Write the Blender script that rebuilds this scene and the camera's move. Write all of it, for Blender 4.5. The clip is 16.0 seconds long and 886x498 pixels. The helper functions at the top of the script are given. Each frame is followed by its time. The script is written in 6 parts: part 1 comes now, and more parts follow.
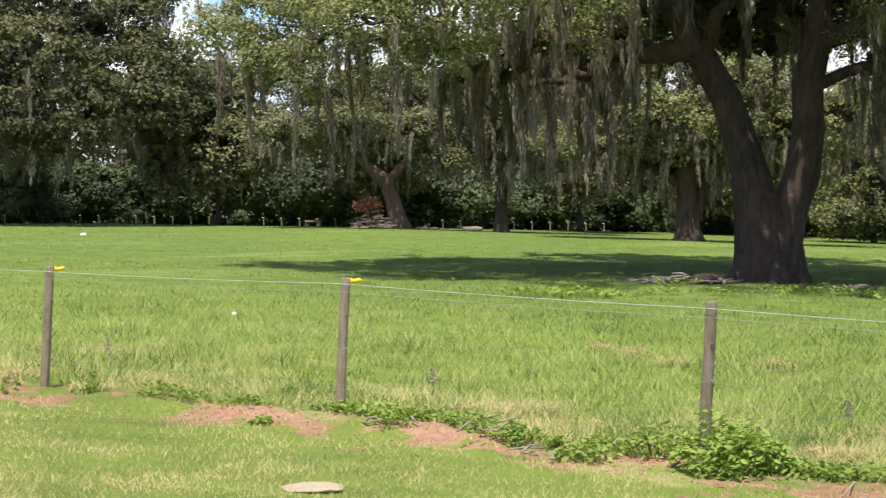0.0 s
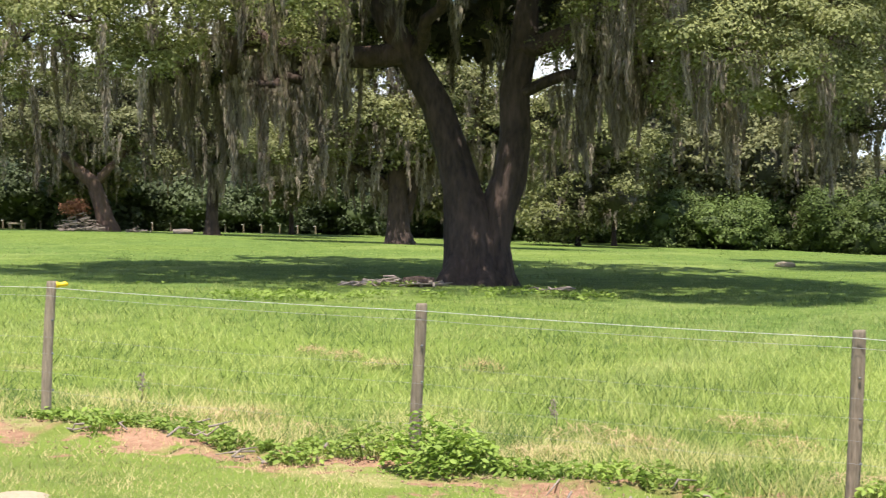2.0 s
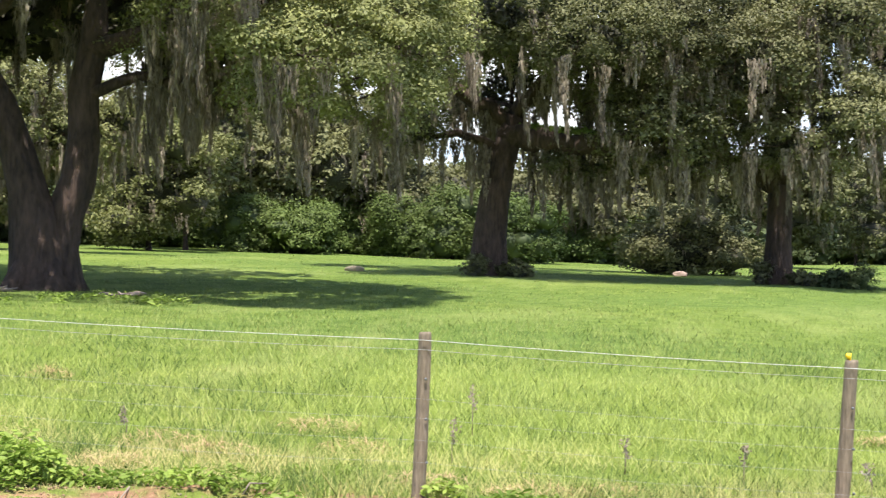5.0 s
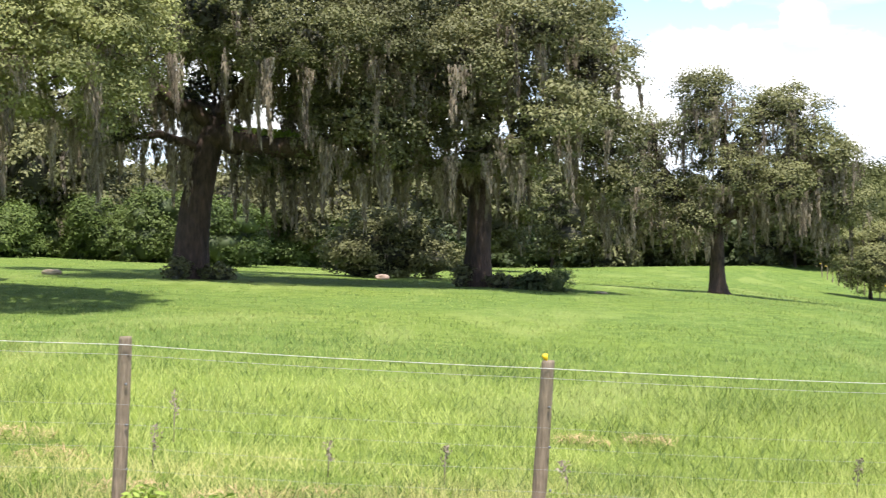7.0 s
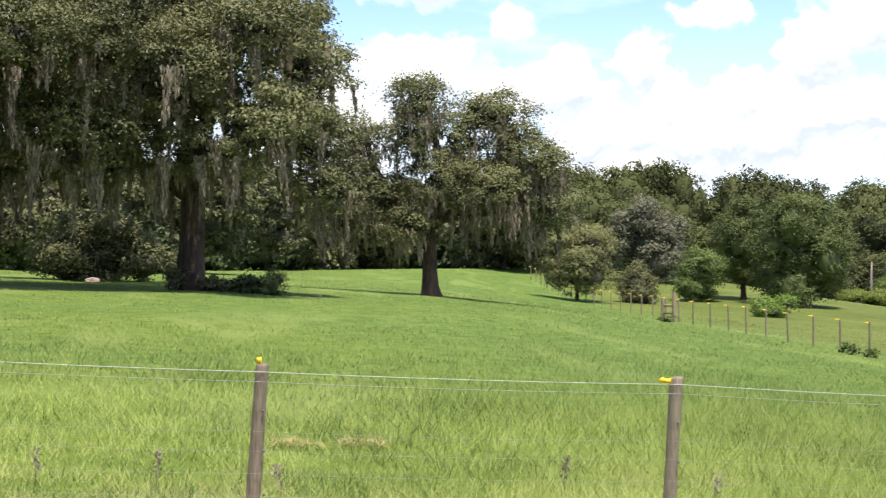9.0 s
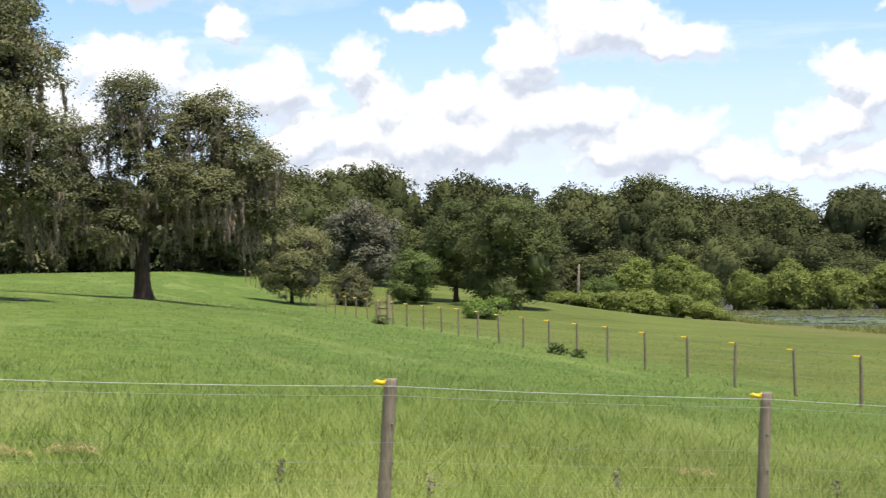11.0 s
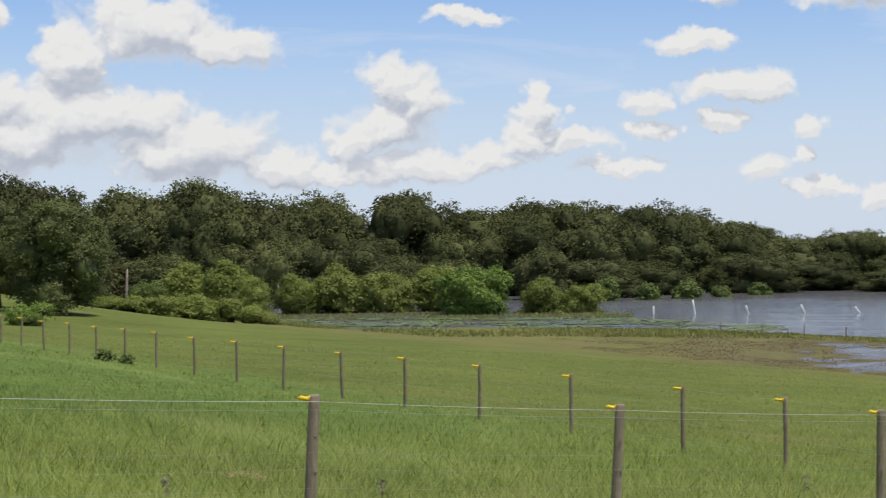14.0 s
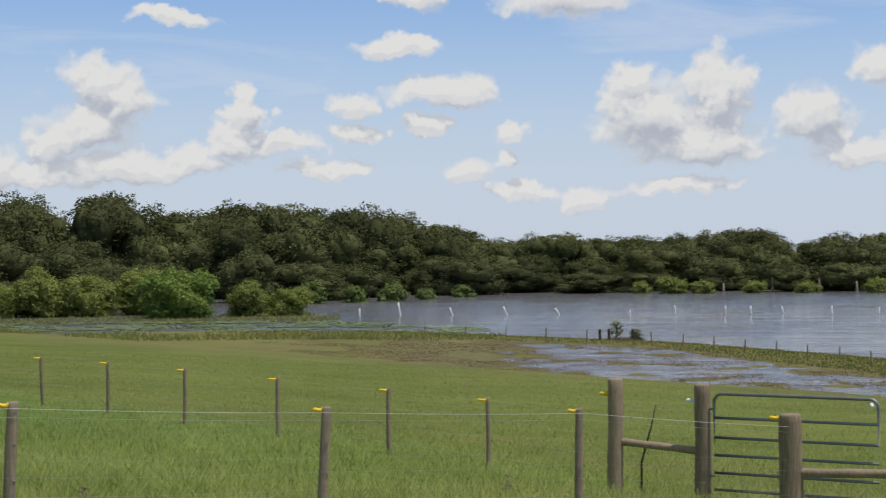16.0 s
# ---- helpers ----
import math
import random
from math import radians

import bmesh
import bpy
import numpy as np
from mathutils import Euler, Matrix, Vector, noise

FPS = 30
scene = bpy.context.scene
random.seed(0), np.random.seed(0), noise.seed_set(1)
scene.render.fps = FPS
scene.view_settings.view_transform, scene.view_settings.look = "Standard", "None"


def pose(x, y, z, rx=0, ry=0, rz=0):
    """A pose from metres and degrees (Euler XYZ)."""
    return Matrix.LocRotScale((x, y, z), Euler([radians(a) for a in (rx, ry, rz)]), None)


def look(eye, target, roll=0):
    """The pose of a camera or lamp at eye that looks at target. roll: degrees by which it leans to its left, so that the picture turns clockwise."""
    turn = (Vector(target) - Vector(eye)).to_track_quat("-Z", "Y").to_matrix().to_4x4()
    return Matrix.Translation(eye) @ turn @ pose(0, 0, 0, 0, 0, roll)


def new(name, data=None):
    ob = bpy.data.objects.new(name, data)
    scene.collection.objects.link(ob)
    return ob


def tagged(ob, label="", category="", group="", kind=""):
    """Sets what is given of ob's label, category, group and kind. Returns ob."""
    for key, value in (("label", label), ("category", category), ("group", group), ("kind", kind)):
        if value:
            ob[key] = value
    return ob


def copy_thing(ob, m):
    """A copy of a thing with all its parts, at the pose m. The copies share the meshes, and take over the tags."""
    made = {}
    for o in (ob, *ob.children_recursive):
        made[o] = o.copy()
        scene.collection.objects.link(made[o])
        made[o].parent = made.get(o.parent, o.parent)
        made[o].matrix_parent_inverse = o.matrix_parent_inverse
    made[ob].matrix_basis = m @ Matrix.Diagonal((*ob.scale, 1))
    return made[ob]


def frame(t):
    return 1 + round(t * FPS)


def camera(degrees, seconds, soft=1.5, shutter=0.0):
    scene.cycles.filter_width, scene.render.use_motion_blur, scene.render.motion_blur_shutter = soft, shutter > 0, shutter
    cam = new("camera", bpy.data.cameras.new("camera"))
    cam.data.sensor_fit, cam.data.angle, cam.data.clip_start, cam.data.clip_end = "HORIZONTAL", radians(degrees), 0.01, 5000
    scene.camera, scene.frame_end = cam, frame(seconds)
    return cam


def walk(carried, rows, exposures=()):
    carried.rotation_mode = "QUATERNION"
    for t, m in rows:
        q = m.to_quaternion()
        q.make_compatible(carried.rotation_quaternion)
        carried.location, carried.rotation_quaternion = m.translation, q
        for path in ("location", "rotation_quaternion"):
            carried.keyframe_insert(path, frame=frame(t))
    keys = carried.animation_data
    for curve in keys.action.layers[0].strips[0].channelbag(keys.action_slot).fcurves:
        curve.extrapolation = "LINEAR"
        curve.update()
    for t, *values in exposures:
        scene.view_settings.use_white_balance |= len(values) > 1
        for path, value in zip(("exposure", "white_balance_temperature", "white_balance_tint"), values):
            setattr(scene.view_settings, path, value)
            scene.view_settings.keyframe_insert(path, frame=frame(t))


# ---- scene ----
# The camera stands on one spot and turns to the right
EYE = 1.5
cam = camera(29.13, 16.0, 1.2, 0.28)
YAWS = [
    (0.0, 0.0), (0.5, 2.3), (1.0, 4.57), (1.5, 7.23), (2.0, 9.67), (2.5, 11.93), (3.0, 14.41), (3.5, 17.02), (4.0, 19.34),
    (6.5, 31.43), (7.0, 33.94), (7.5, 36.2), (8.0, 38.59), (8.5, 41.23), (9.0, 43.52),
    (11.5, 55.68), (12.0, 58.28), (12.5, 60.61), (13.0, 62.98), (13.5, 65.7), (14.0, 68.13), (14.5, 70.4),
    (15.0, 73.14), (15.5, 75.67), (16.0, 77.97),
]
EXPOSURES = [(0.0, 0.5), (2.0, 0.78), (3.5, 0.9), (7.0, 0.92), (8.0, 0.8), (9.0, 0.55), (11.5, 0.1), (12.5, -0.2), (14.0, -0.3), (16.0, -0.45)]
walk(cam, [(t, pose(0, 0, EYE, 90.19, 0, -yaw) @ pose(0, 0, 0, 0, 0, -0.58)) for t, yaw in YAWS], EXPOSURES)

rng = np.random.default_rng(7)
UP = np.array([0.0, 0.0, 1.0])


# ---- light ----
SUN_BEARING, SUN_HEIGHT = 195.0, 70.0  # degrees clockwise from +y, degrees above the horizon
CLOUDS = [
    # bearing, height, half width, half height in degrees: puffs of cumulus
    (66.6, 5.9, 1.2, 0.9), (67.3, 5.2, 1.1, 1.0), (66.3, 4.4, 1.5, 1.0), (65.2, 3.9, 0.8, 0.6),
    (71.5, 5.0, 0.6, 0.9), (72.6, 3.7, 1.3, 0.45), (71.0, 4.0, 0.8, 0.7), (69.6, 3.2, 1.2, 0.6), (67.3, 3.0, 2.4, 0.7),
    (58.5, 7.6, 2.6, 1.2), (60.5, 7.0, 2.2, 0.8), (56.0, 6.6, 1.1, 1.6), (57.5, 4.6, 2.8, 1.0), (54.0, 4.0, 3.0, 1.4),
    (60.2, 3.9, 2.3, 1.0), (62.7, 3.0, 1.8, 0.8), (50.4, 4.0, 2.0, 1.1), (53.4, 5.4, 1.1, 0.8), (51.0, 5.0, 1.1, 1.4), (50.4, 6.4, 0.9, 0.9), (47.6, 5.6, 1.6, 1.2),
]
CLOUDS_2 = [
    (3.0, 6.5, 9.0, 4.0), (19.0, 6.0, 9.0, 4.0), (31.0, 5.0, 6.0, 4.0), (-13.0, 6.0, 7.0, 4.0),
    (52.2, 3.9, 3.2, 1.5), (55.8, 4.6, 2.6, 1.5), (59.2, 3.5, 2.4, 1.1), (64.6, 2.7, 1.6, 0.5), (74.2, 3.0, 1.6, 0.3), (86.0, 2.2, 2.4, 0.3), (68.8, 7.9, 1.6, 0.25),
    (42.6, 6.2, 2.3, 1.2), (39.5, 4.2, 3.2, 2.4), (45.2, 5.0, 1.5, 1.1), (48.4, 4.0, 1.3, 1.2), (50.0, 2.8, 4.0, 0.8), (43.0, 9.2, 3.4, 0.9), (46.0, 7.6, 0.9, 0.6), (52.4, 7.9, 1.4, 0.6),
    (76.7, 7.0, 1.3, 0.5), (78.0, 5.5, 1.9, 0.55), (75.0, 5.1, 0.9, 0.45), (75.4, 4.2, 1.0, 0.35), (77.4, 4.3, 0.7, 0.4),
    (80.3, 3.95, 0.7, 0.4), (78.9, 2.6, 1.0, 0.4), (80.2, 3.0, 0.5, 0.4), (81.0, 2.0, 1.2, 0.3), (82.7, 1.8, 0.8, 0.5),
    (85.0, 4.6, 1.9, 1.3), (87.2, 5.2, 1.0, 1.6), (84.2, 5.6, 0.8, 0.8), (86.5, 3.6, 2.3, 0.8), (90.5, 4.4, 1.4, 0.9),
    (92.0, 3.3, 1.8, 0.6), (93.0, 5.9, 1.5, 0.7), (82.3, 8.6, 2.2, 0.8), (90.0, 8.9, 2.0, 0.5), (77.0, 8.8, 1.5, 0.5),
]


def link(tree, a, b):
    tree.links.new(a, b)


def node(tree, kind, **inputs):
    n = tree.nodes.new(kind)
    for key, value in inputs.items():
        k = int(key[1:]) if key[0] == "i" and key[1:].isdigit() else key.replace("_", " ")
        if isinstance(value, bpy.types.NodeSocket):
            tree.links.new(value, n.inputs[k])
        else:
            n.inputs[k].default_value = value
    return n


def maths(tree, op, a, b=0.0, c=0.0, clamp=False):
    n = node(tree, "ShaderNodeMath", i0=a, i1=b, i2=c)
    n.operation, n.use_clamp = op, clamp
    return n.outputs[0]


def vmath(tree, op, a, b=(0, 0, 0)):
    n = tree.nodes.new("ShaderNodeVectorMath")
    n.operation = op
    for i, v in ((0, a), (1, b)):
        if isinstance(v, bpy.types.NodeSocket):
            tree.links.new(v, n.inputs[i])
        else:
            n.inputs[i].default_value = v
    return n.outputs["Value"] if op in ("LENGTH", "DOT_PRODUCT", "DISTANCE") else n.outputs[0]


def smooth(tree, value, lo, hi, a=0.0, b=1.0):
    n = tree.nodes.new("ShaderNodeMapRange")
    n.interpolation_type = "SMOOTHSTEP"
    tree.links.new(value, n.inputs["Value"])
    for k, v in (("From Min", lo), ("From Max", hi), ("To Min", a), ("To Max", b)):
        n.inputs[k].default_value = v
    return n.outputs["Result"]


def noise_tex(tree, vector, scale, detail=6.0, rough=0.55, distortion=0.0):
    return node(tree, "ShaderNodeTexNoise", Vector=vector, Scale=scale, Detail=detail, Roughness=rough, Distortion=distortion)


def mix_colour(tree, fac, a, b, blend="MIX"):
    n = tree.nodes.new("ShaderNodeMix")
    n.data_type, n.blend_type = "RGBA", blend
    for k, v in ((0, fac), (6, a), (7, b)):
        if isinstance(v, bpy.types.NodeSocket):
            tree.links.new(v, n.inputs[k])
        else:
            n.inputs[k].default_value = (*v, 1)[:4] if k > 0 else v
    return n.outputs[2]


def cloud_group():
    """Bearing and height in degrees to the depth inside the nearest puff."""
    g = bpy.data.node_groups.new("cloud_depth", "ShaderNodeTree")
    g.interface.new_socket("P", in_out="INPUT", socket_type="NodeSocketVector")
    g.interface.new_socket("Depth", in_out="OUTPUT", socket_type="NodeSocketFloat")
    gi, go = g.nodes.new("NodeGroupInput"), g.nodes.new("NodeGroupOutput")
    p = gi.outputs[0]
    big = noise_tex(g, p, 0.55, 3, 0.5).outputs["Color"]
    fine = noise_tex(g, p, 2.2, 6, 0.62).outputs["Color"]
    w = vmath(g, "ADD", p, vmath(g, "MULTIPLY", vmath(g, "SUBTRACT", big, (0.5, 0.5, 0.5)), (2.2, 1.3, 0)))
    w = vmath(g, "ADD", w, vmath(g, "MULTIPLY", vmath(g, "SUBTRACT", fine, (0.5, 0.5, 0.5)), (0.8, 0.65, 0)))
    best = None
    for a, e, rx, ry in CLOUDS + CLOUDS_2:
        d = vmath(g, "MULTIPLY", vmath(g, "SUBTRACT", w, (a, e, 0)), (1 / rx, 1 / ry, 0))
        d = vmath(g, "LENGTH", d)
        if best is None:
            best = d
        else:
            n = node(g, "ShaderNodeMath", i0=best, i1=d, i2=0.25)
            n.operation = "SMOOTH_MIN"
            best = n.outputs[0]
    depth = maths(g, "SUBTRACT", 1.15, best)
    for scale, high in ((0.9, 0.42), (2.1, 0.13)):
        puff = node(g, "ShaderNodeTexVoronoi", Vector=vmath(g, "MULTIPLY", w, (1.0, 1.25, 0)), Scale=scale)
        puff.feature, puff.voronoi_dimensions = "SMOOTH_F1", "2D"
        puff.inputs["Smoothness"].default_value = 0.35
        depth = maths(g, "MULTIPLY_ADD", maths(g, "SUBTRACT", 0.42, puff.outputs["Distance"]), high, depth)
    g.links.new(depth, go.inputs[0])
    return g


def make_sky():
    world = bpy.data.worlds.new("sky")
    scene.world = world
    world.use_nodes = True
    t = world.node_tree
    t.nodes.clear()
    sky = t.nodes.new("ShaderNodeTexSky")
    sky.sky_type, sky.sun_disc = "NISHITA", False
    sky.sun_elevation, sky.sun_rotation = radians(SUN_HEIGHT), radians(SUN_BEARING)
    sky.dust_density, sky.ozone_density = 0.6, 1.4
    way = t.nodes.new("ShaderNodeTexCoord").outputs["Generated"]
    xyz = node(t, "ShaderNodeSeparateXYZ", Vector=vmath(t, "NORMALIZE", way))
    x, y, z = xyz.outputs
    bearing = maths(t, "MULTIPLY", maths(t, "ARCTAN2", x, y), 57.2958)
    height = maths(t, "MULTIPLY", maths(t, "ARCSINE", z), 57.2958)
    p = node(t, "ShaderNodeCombineXYZ", X=bearing, Y=height).outputs[0]
    g = cloud_group()
    depth = []
    for shift in ((0, 0, 0), (-0.2, 0.8, 0), (-0.05, 0.22, 0)):
        n = t.nodes.new("ShaderNodeGroup")
        n.node_tree = g
        t.links.new(vmath(t, "ADD", p, shift), n.inputs[0])
        depth.append(n.outputs[0])
    cover = smooth(t, depth[0], -0.06, 0.5)
    lit = smooth(t, maths(t, "SUBTRACT", depth[0], depth[1]), -0.45, 0.35)
    crisp = smooth(t, maths(t, "SUBTRACT", depth[0], depth[2]), -0.16, 0.2)
    lit = maths(t, "ADD", maths(t, "MULTIPLY", lit, 0.75), maths(t, "MULTIPLY", crisp, 0.3))
    lump = noise_tex(t, vmath(t, "ADD", vmath(t, "MULTIPLY", p, (1.0, 1.4, 0)), (3.0, 7.0, 0)), 0.8, 6, 0.6, 0.4).outputs["Fac"]
    lit = maths(t, "ADD", lit, maths(t, "MULTIPLY", maths(t, "ADD", lump, -0.5), 0.55), clamp=True)
    edge = smooth(t, depth[0], 0.55, 0.1)
    lit = maths(t, "MAXIMUM", lit, maths(t, "MULTIPLY", edge, 0.4))
    wisp = smooth(t, noise_tex(t, vmath(t, "MULTIPLY", p, (0.10, 0.42, 0)), 1.0, 7, 0.6, 0.6).outputs["Fac"], 0.42, 0.76, 0.0, 0.7)
    cloud = mix_colour(t, lit, (5.8, 6.3, 7.3), (10.0, 9.95, 9.9))
    low = smooth(t, height, 10.5, 0.5, 0.0, 0.85)
    blue = mix_colour(t, smooth(t, height, 22.0, 10.0), sky.outputs[0], mix_colour(t, 1.0, sky.outputs[0], (1.15, 1.36, 1.75), "MULTIPLY"))
    high = noise_tex(t, vmath(t, "MULTIPLY", way, (3.2, 3.2, 5.0)), 1.0, 6, 0.58).outputs["Fac"]
    scattered = maths(t, "MULTIPLY", smooth(t, high, 0.5, 0.66, 0.0, 0.6), smooth(t, height, 9.0, 15.0))
    blue = mix_colour(t, scattered, blue, (8.6, 8.7, 8.9))
    veil = mix_colour(t, maths(t, "MAXIMUM", wisp, low), blue, (7.8, 8.7, 10.3))
    colour = mix_colour(t, cover, veil, cloud)
    back = node(t, "ShaderNodeBackground", Color=colour, Strength=0.1)
    out = t.nodes.new("ShaderNodeOutputWorld")
    t.links.new(back.outputs[0], out.inputs[0])


make_sky()
lamp = bpy.data.lights.new("sun", "SUN")
lamp.energy, lamp.angle, lamp.color = 4.8, radians(0.53), (1.0, 0.95, 0.87)
sun = new("sun", lamp)
b, e = radians(SUN_BEARING), radians(SUN_HEIGHT)
sun.matrix_basis = look((90 * math.sin(b), 90 * math.cos(b), 120), (90 * math.sin(b) - math.sin(b) * math.cos(e), 90 * math.cos(b) - math.cos(b) * math.cos(e), 120 - math.sin(e)))


# ---- materials ----
def material(name):
    m = bpy.data.materials.new(name)
    m.use_nodes = True
    t = m.node_tree
    t.nodes.clear()
    out = t.nodes.new("ShaderNodeOutputMaterial")
    return m, t, out


def place(t):
    return t.nodes.new("ShaderNodeNewGeometry").outputs["Position"]


def ramp(t, fac, stops):
    n = t.nodes.new("ShaderNodeValToRGB")
    while len(n.color_ramp.elements) < len(stops):
        n.color_ramp.elements.new(0.5)
    for el, (p, c) in zip(n.color_ramp.elements, stops):
        el.position, el.color = p, (*c, 1)
    t.links.new(fac, n.inputs[0])
    return n.outputs[0]


def bump(t, height, strength, distance):
    return node(t, "ShaderNodeBump", Height=height, Strength=strength, Distance=distance).outputs[0]


def leaf_material(name, dark, light, through_colour, thin=0.35, patch=0.25, gloss=0.55, speckle=0.36, own=0.3):
    """Leaves: each one its own tint, drifts of colour over the crown, light that shines through."""
    m, t, out = material(name)
    each = t.nodes.new("ShaderNodeNewGeometry")
    drift = noise_tex(t, each.outputs["Position"], patch, 3).outputs["Fac"]
    fac = maths(t, "ADD", maths(t, "MULTIPLY", each.outputs["Random Per Island"], speckle), maths(t, "MULTIPLY_ADD", drift, 1.3, -0.14 - speckle / 2))
    tree = t.nodes.new("ShaderNodeObjectInfo").outputs["Random"]
    fac = maths(t, "ADD", fac, maths(t, "MULTIPLY_ADD", tree, own, -own / 2))
    c = ramp(t, fac, [(0.0, dark), (1.0, light)])
    grey = maths(t, "MULTIPLY", smooth(t, maths(t, "FRACT", maths(t, "MULTIPLY", tree, 7.3)), 0.5, 1.0), 0.3)
    c = mix_colour(t, grey, c, tuple((a + b) * 0.5 * k for a, b, k in zip(dark, light, (1.05, 0.92, 1.25))))
    p = node(t, "ShaderNodeBsdfPrincipled", Base_Color=c, Roughness=gloss)
    p.inputs["Specular IOR Level"].default_value = 0.18 if gloss < 0.8 else 0.1
    s = node(t, "ShaderNodeBsdfTranslucent", Color=mix_colour(t, 0.55, c, through_colour))
    mix = node(t, "ShaderNodeMixShader", i0=thin, i1=p.outputs[0], i2=s.outputs[0])
    t.links.new(mix.outputs[0], out.inputs[0])
    return m


def bark_material(name, dark, light, scale=3.0):
    m, t, out = material(name)
    pos = place(t)
    rough = noise_tex(t, vmath(t, "MULTIPLY", pos, (scale * 3, scale * 3, scale * 0.8)), 1.0, 8, 0.65).outputs["Fac"]
    stain = noise_tex(t, pos, 0.9, 4).outputs["Fac"]
    c = ramp(t, maths(t, "ADD", maths(t, "MULTIPLY", rough, 0.7), maths(t, "MULTIPLY", stain, 0.45)), [(0.4, dark), (0.78, light)])
    p = node(t, "ShaderNodeBsdfPrincipled", Base_Color=c, Roughness=0.9, Normal=bump(t, rough, 1.0, 0.14))
    t.links.new(p.outputs[0], out.inputs[0])
    return m


def plain_material(name, dark, light, scale, roughness=0.7, metal=0.0, relief=0.3, depth=0.01, stretch=(1, 1, 1)):
    m, t, out = material(name)
    pos = place(t)
    grain = noise_tex(t, vmath(t, "MULTIPLY", pos, tuple(scale * k for k in stretch)), 1.0, 7, 0.62).outputs["Fac"]
    wear = noise_tex(t, pos, scale * 0.12, 3).outputs["Fac"]
    each = t.nodes.new("ShaderNodeObjectInfo").outputs["Random"]
    fac = maths(t, "ADD", maths(t, "MULTIPLY_ADD", grain, 0.75, -0.1), maths(t, "ADD", maths(t, "MULTIPLY", wear, 0.3), maths(t, "MULTIPLY", each, 0.14)))
    c = ramp(t, fac, [(0.22, dark), (0.75, light)])
    p = node(t, "ShaderNodeBsdfPrincipled", Base_Color=c, Roughness=roughness, Metallic=metal, Normal=bump(t, grain, relief, depth))
    t.links.new(p.outputs[0], out.inputs[0])
    return m


def moss_material(name, dark, light):
    """Limp grey strands: each beard has a tone of its own."""
    m, t, out = material(name)
    g = t.nodes.new("ShaderNodeNewGeometry")
    beard = noise_tex(t, vmath(t, "MULTIPLY", g.outputs["Position"], (2.6, 2.6, 0.22)), 1.0, 4, 0.6).outputs["Fac"]
    fac = maths(t, "ADD", maths(t, "MULTIPLY", g.outputs["Random Per Island"], 0.4), maths(t, "MULTIPLY_ADD", beard, 1.7, -0.6))
    c = ramp(t, fac, [(0.0, dark), (1.0, light)])
    p = node(t, "ShaderNodeBsdfPrincipled", Base_Color=c, Roughness=0.95)
    p.inputs["Specular IOR Level"].default_value = 0.05
    s = node(t, "ShaderNodeBsdfTranslucent", Color=c)
    mix = node(t, "ShaderNodeMixShader", i0=0.12, i1=p.outputs[0], i2=s.outputs[0])
    t.links.new(mix.outputs[0], out.inputs[0])
    return m


OAK_LEAF = leaf_material("oak_leaf", (0.042, 0.043, 0.021), (0.262, 0.262, 0.116), (0.19, 0.21, 0.06), 0.2)
OAK_LEAF_BRIGHT = leaf_material("oak_leaf_young", (0.062, 0.067, 0.028), (0.355, 0.365, 0.14), (0.26, 0.28, 0.07), 0.22)
SHRUB_LEAF = leaf_material("shrub_leaf", (0.038, 0.06, 0.018), (0.2, 0.26, 0.07), (0.14, 0.21, 0.035), 0.2)
ROUND_LEAF = leaf_material("round_oak_leaf", (0.045, 0.06, 0.02), (0.19, 0.225, 0.07), (0.12, 0.16, 0.035), 0.2)
# leaf colour darkened to paint the shade of trees overhanging the hedge
SHADED_LEAF = leaf_material("shaded_leaf", (0.026, 0.037, 0.017), (0.13, 0.165, 0.066), (0.07, 0.095, 0.03), 0.15)
WILLOW_LEAF = leaf_material("willow_leaf", (0.11, 0.138, 0.03), (0.31, 0.355, 0.09), (0.26, 0.33, 0.05), 0.3)
WOOD_LEAF = leaf_material("far_wood_leaf", (0.042, 0.05, 0.022), (0.15, 0.163, 0.062), (0.1, 0.115, 0.036), 0.22, 0.06, 0.9, 0.25, 0.7)
GREY_LEAF = leaf_material("grey_leaf", (0.13, 0.128, 0.085), (0.29, 0.28, 0.19), (0.2, 0.2, 0.11), 0.25)
BRIGHT_LEAF = leaf_material("bright_bush_leaf", (0.09, 0.15, 0.03), (0.28, 0.38, 0.085), (0.24, 0.36, 0.05), 0.28)
WEED_LEAF = leaf_material("weed_leaf", (0.1, 0.16, 0.028), (0.37, 0.47, 0.095), (0.22, 0.38, 0.05), 0.3, 1.5)
MOSS = moss_material("hanging_moss", (0.06, 0.047, 0.037), (0.5, 0.41, 0.31))
# dark twig colour for crown interiors, painting the shade between the leaves
SHADE_TWIGS = plain_material("shade_twigs", (0.022, 0.02, 0.014), (0.085, 0.08, 0.05), 6, 0.95, 0, 0.5, 0.05)
BARK = bark_material("oak_bark", (0.016, 0.01, 0.0075), (0.13, 0.08, 0.06))
BARK_PALE = bark_material("reddish_bark", (0.07, 0.04, 0.03), (0.22, 0.135, 0.1))
POST_WOOD = plain_material("weathered_post", (0.095, 0.07, 0.046), (0.37, 0.285, 0.205), 60, 0.85, 0, 0.6, 0.01, (1, 1, 0.12))
GATE_WOOD = plain_material("round_post_wood", (0.11, 0.08, 0.052), (0.4, 0.3, 0.205), 40, 0.85, 0, 0.6, 0.01, (1, 1, 0.1))
WIRE = plain_material("galvanised_wire", (0.26, 0.26, 0.27), (0.46, 0.46, 0.46), 80, 0.6, 0.5, 0.1)
STEEL = plain_material("gate_steel", (0.12, 0.125, 0.13), (0.3, 0.31, 0.32), 30, 0.45, 0.75, 0.1)
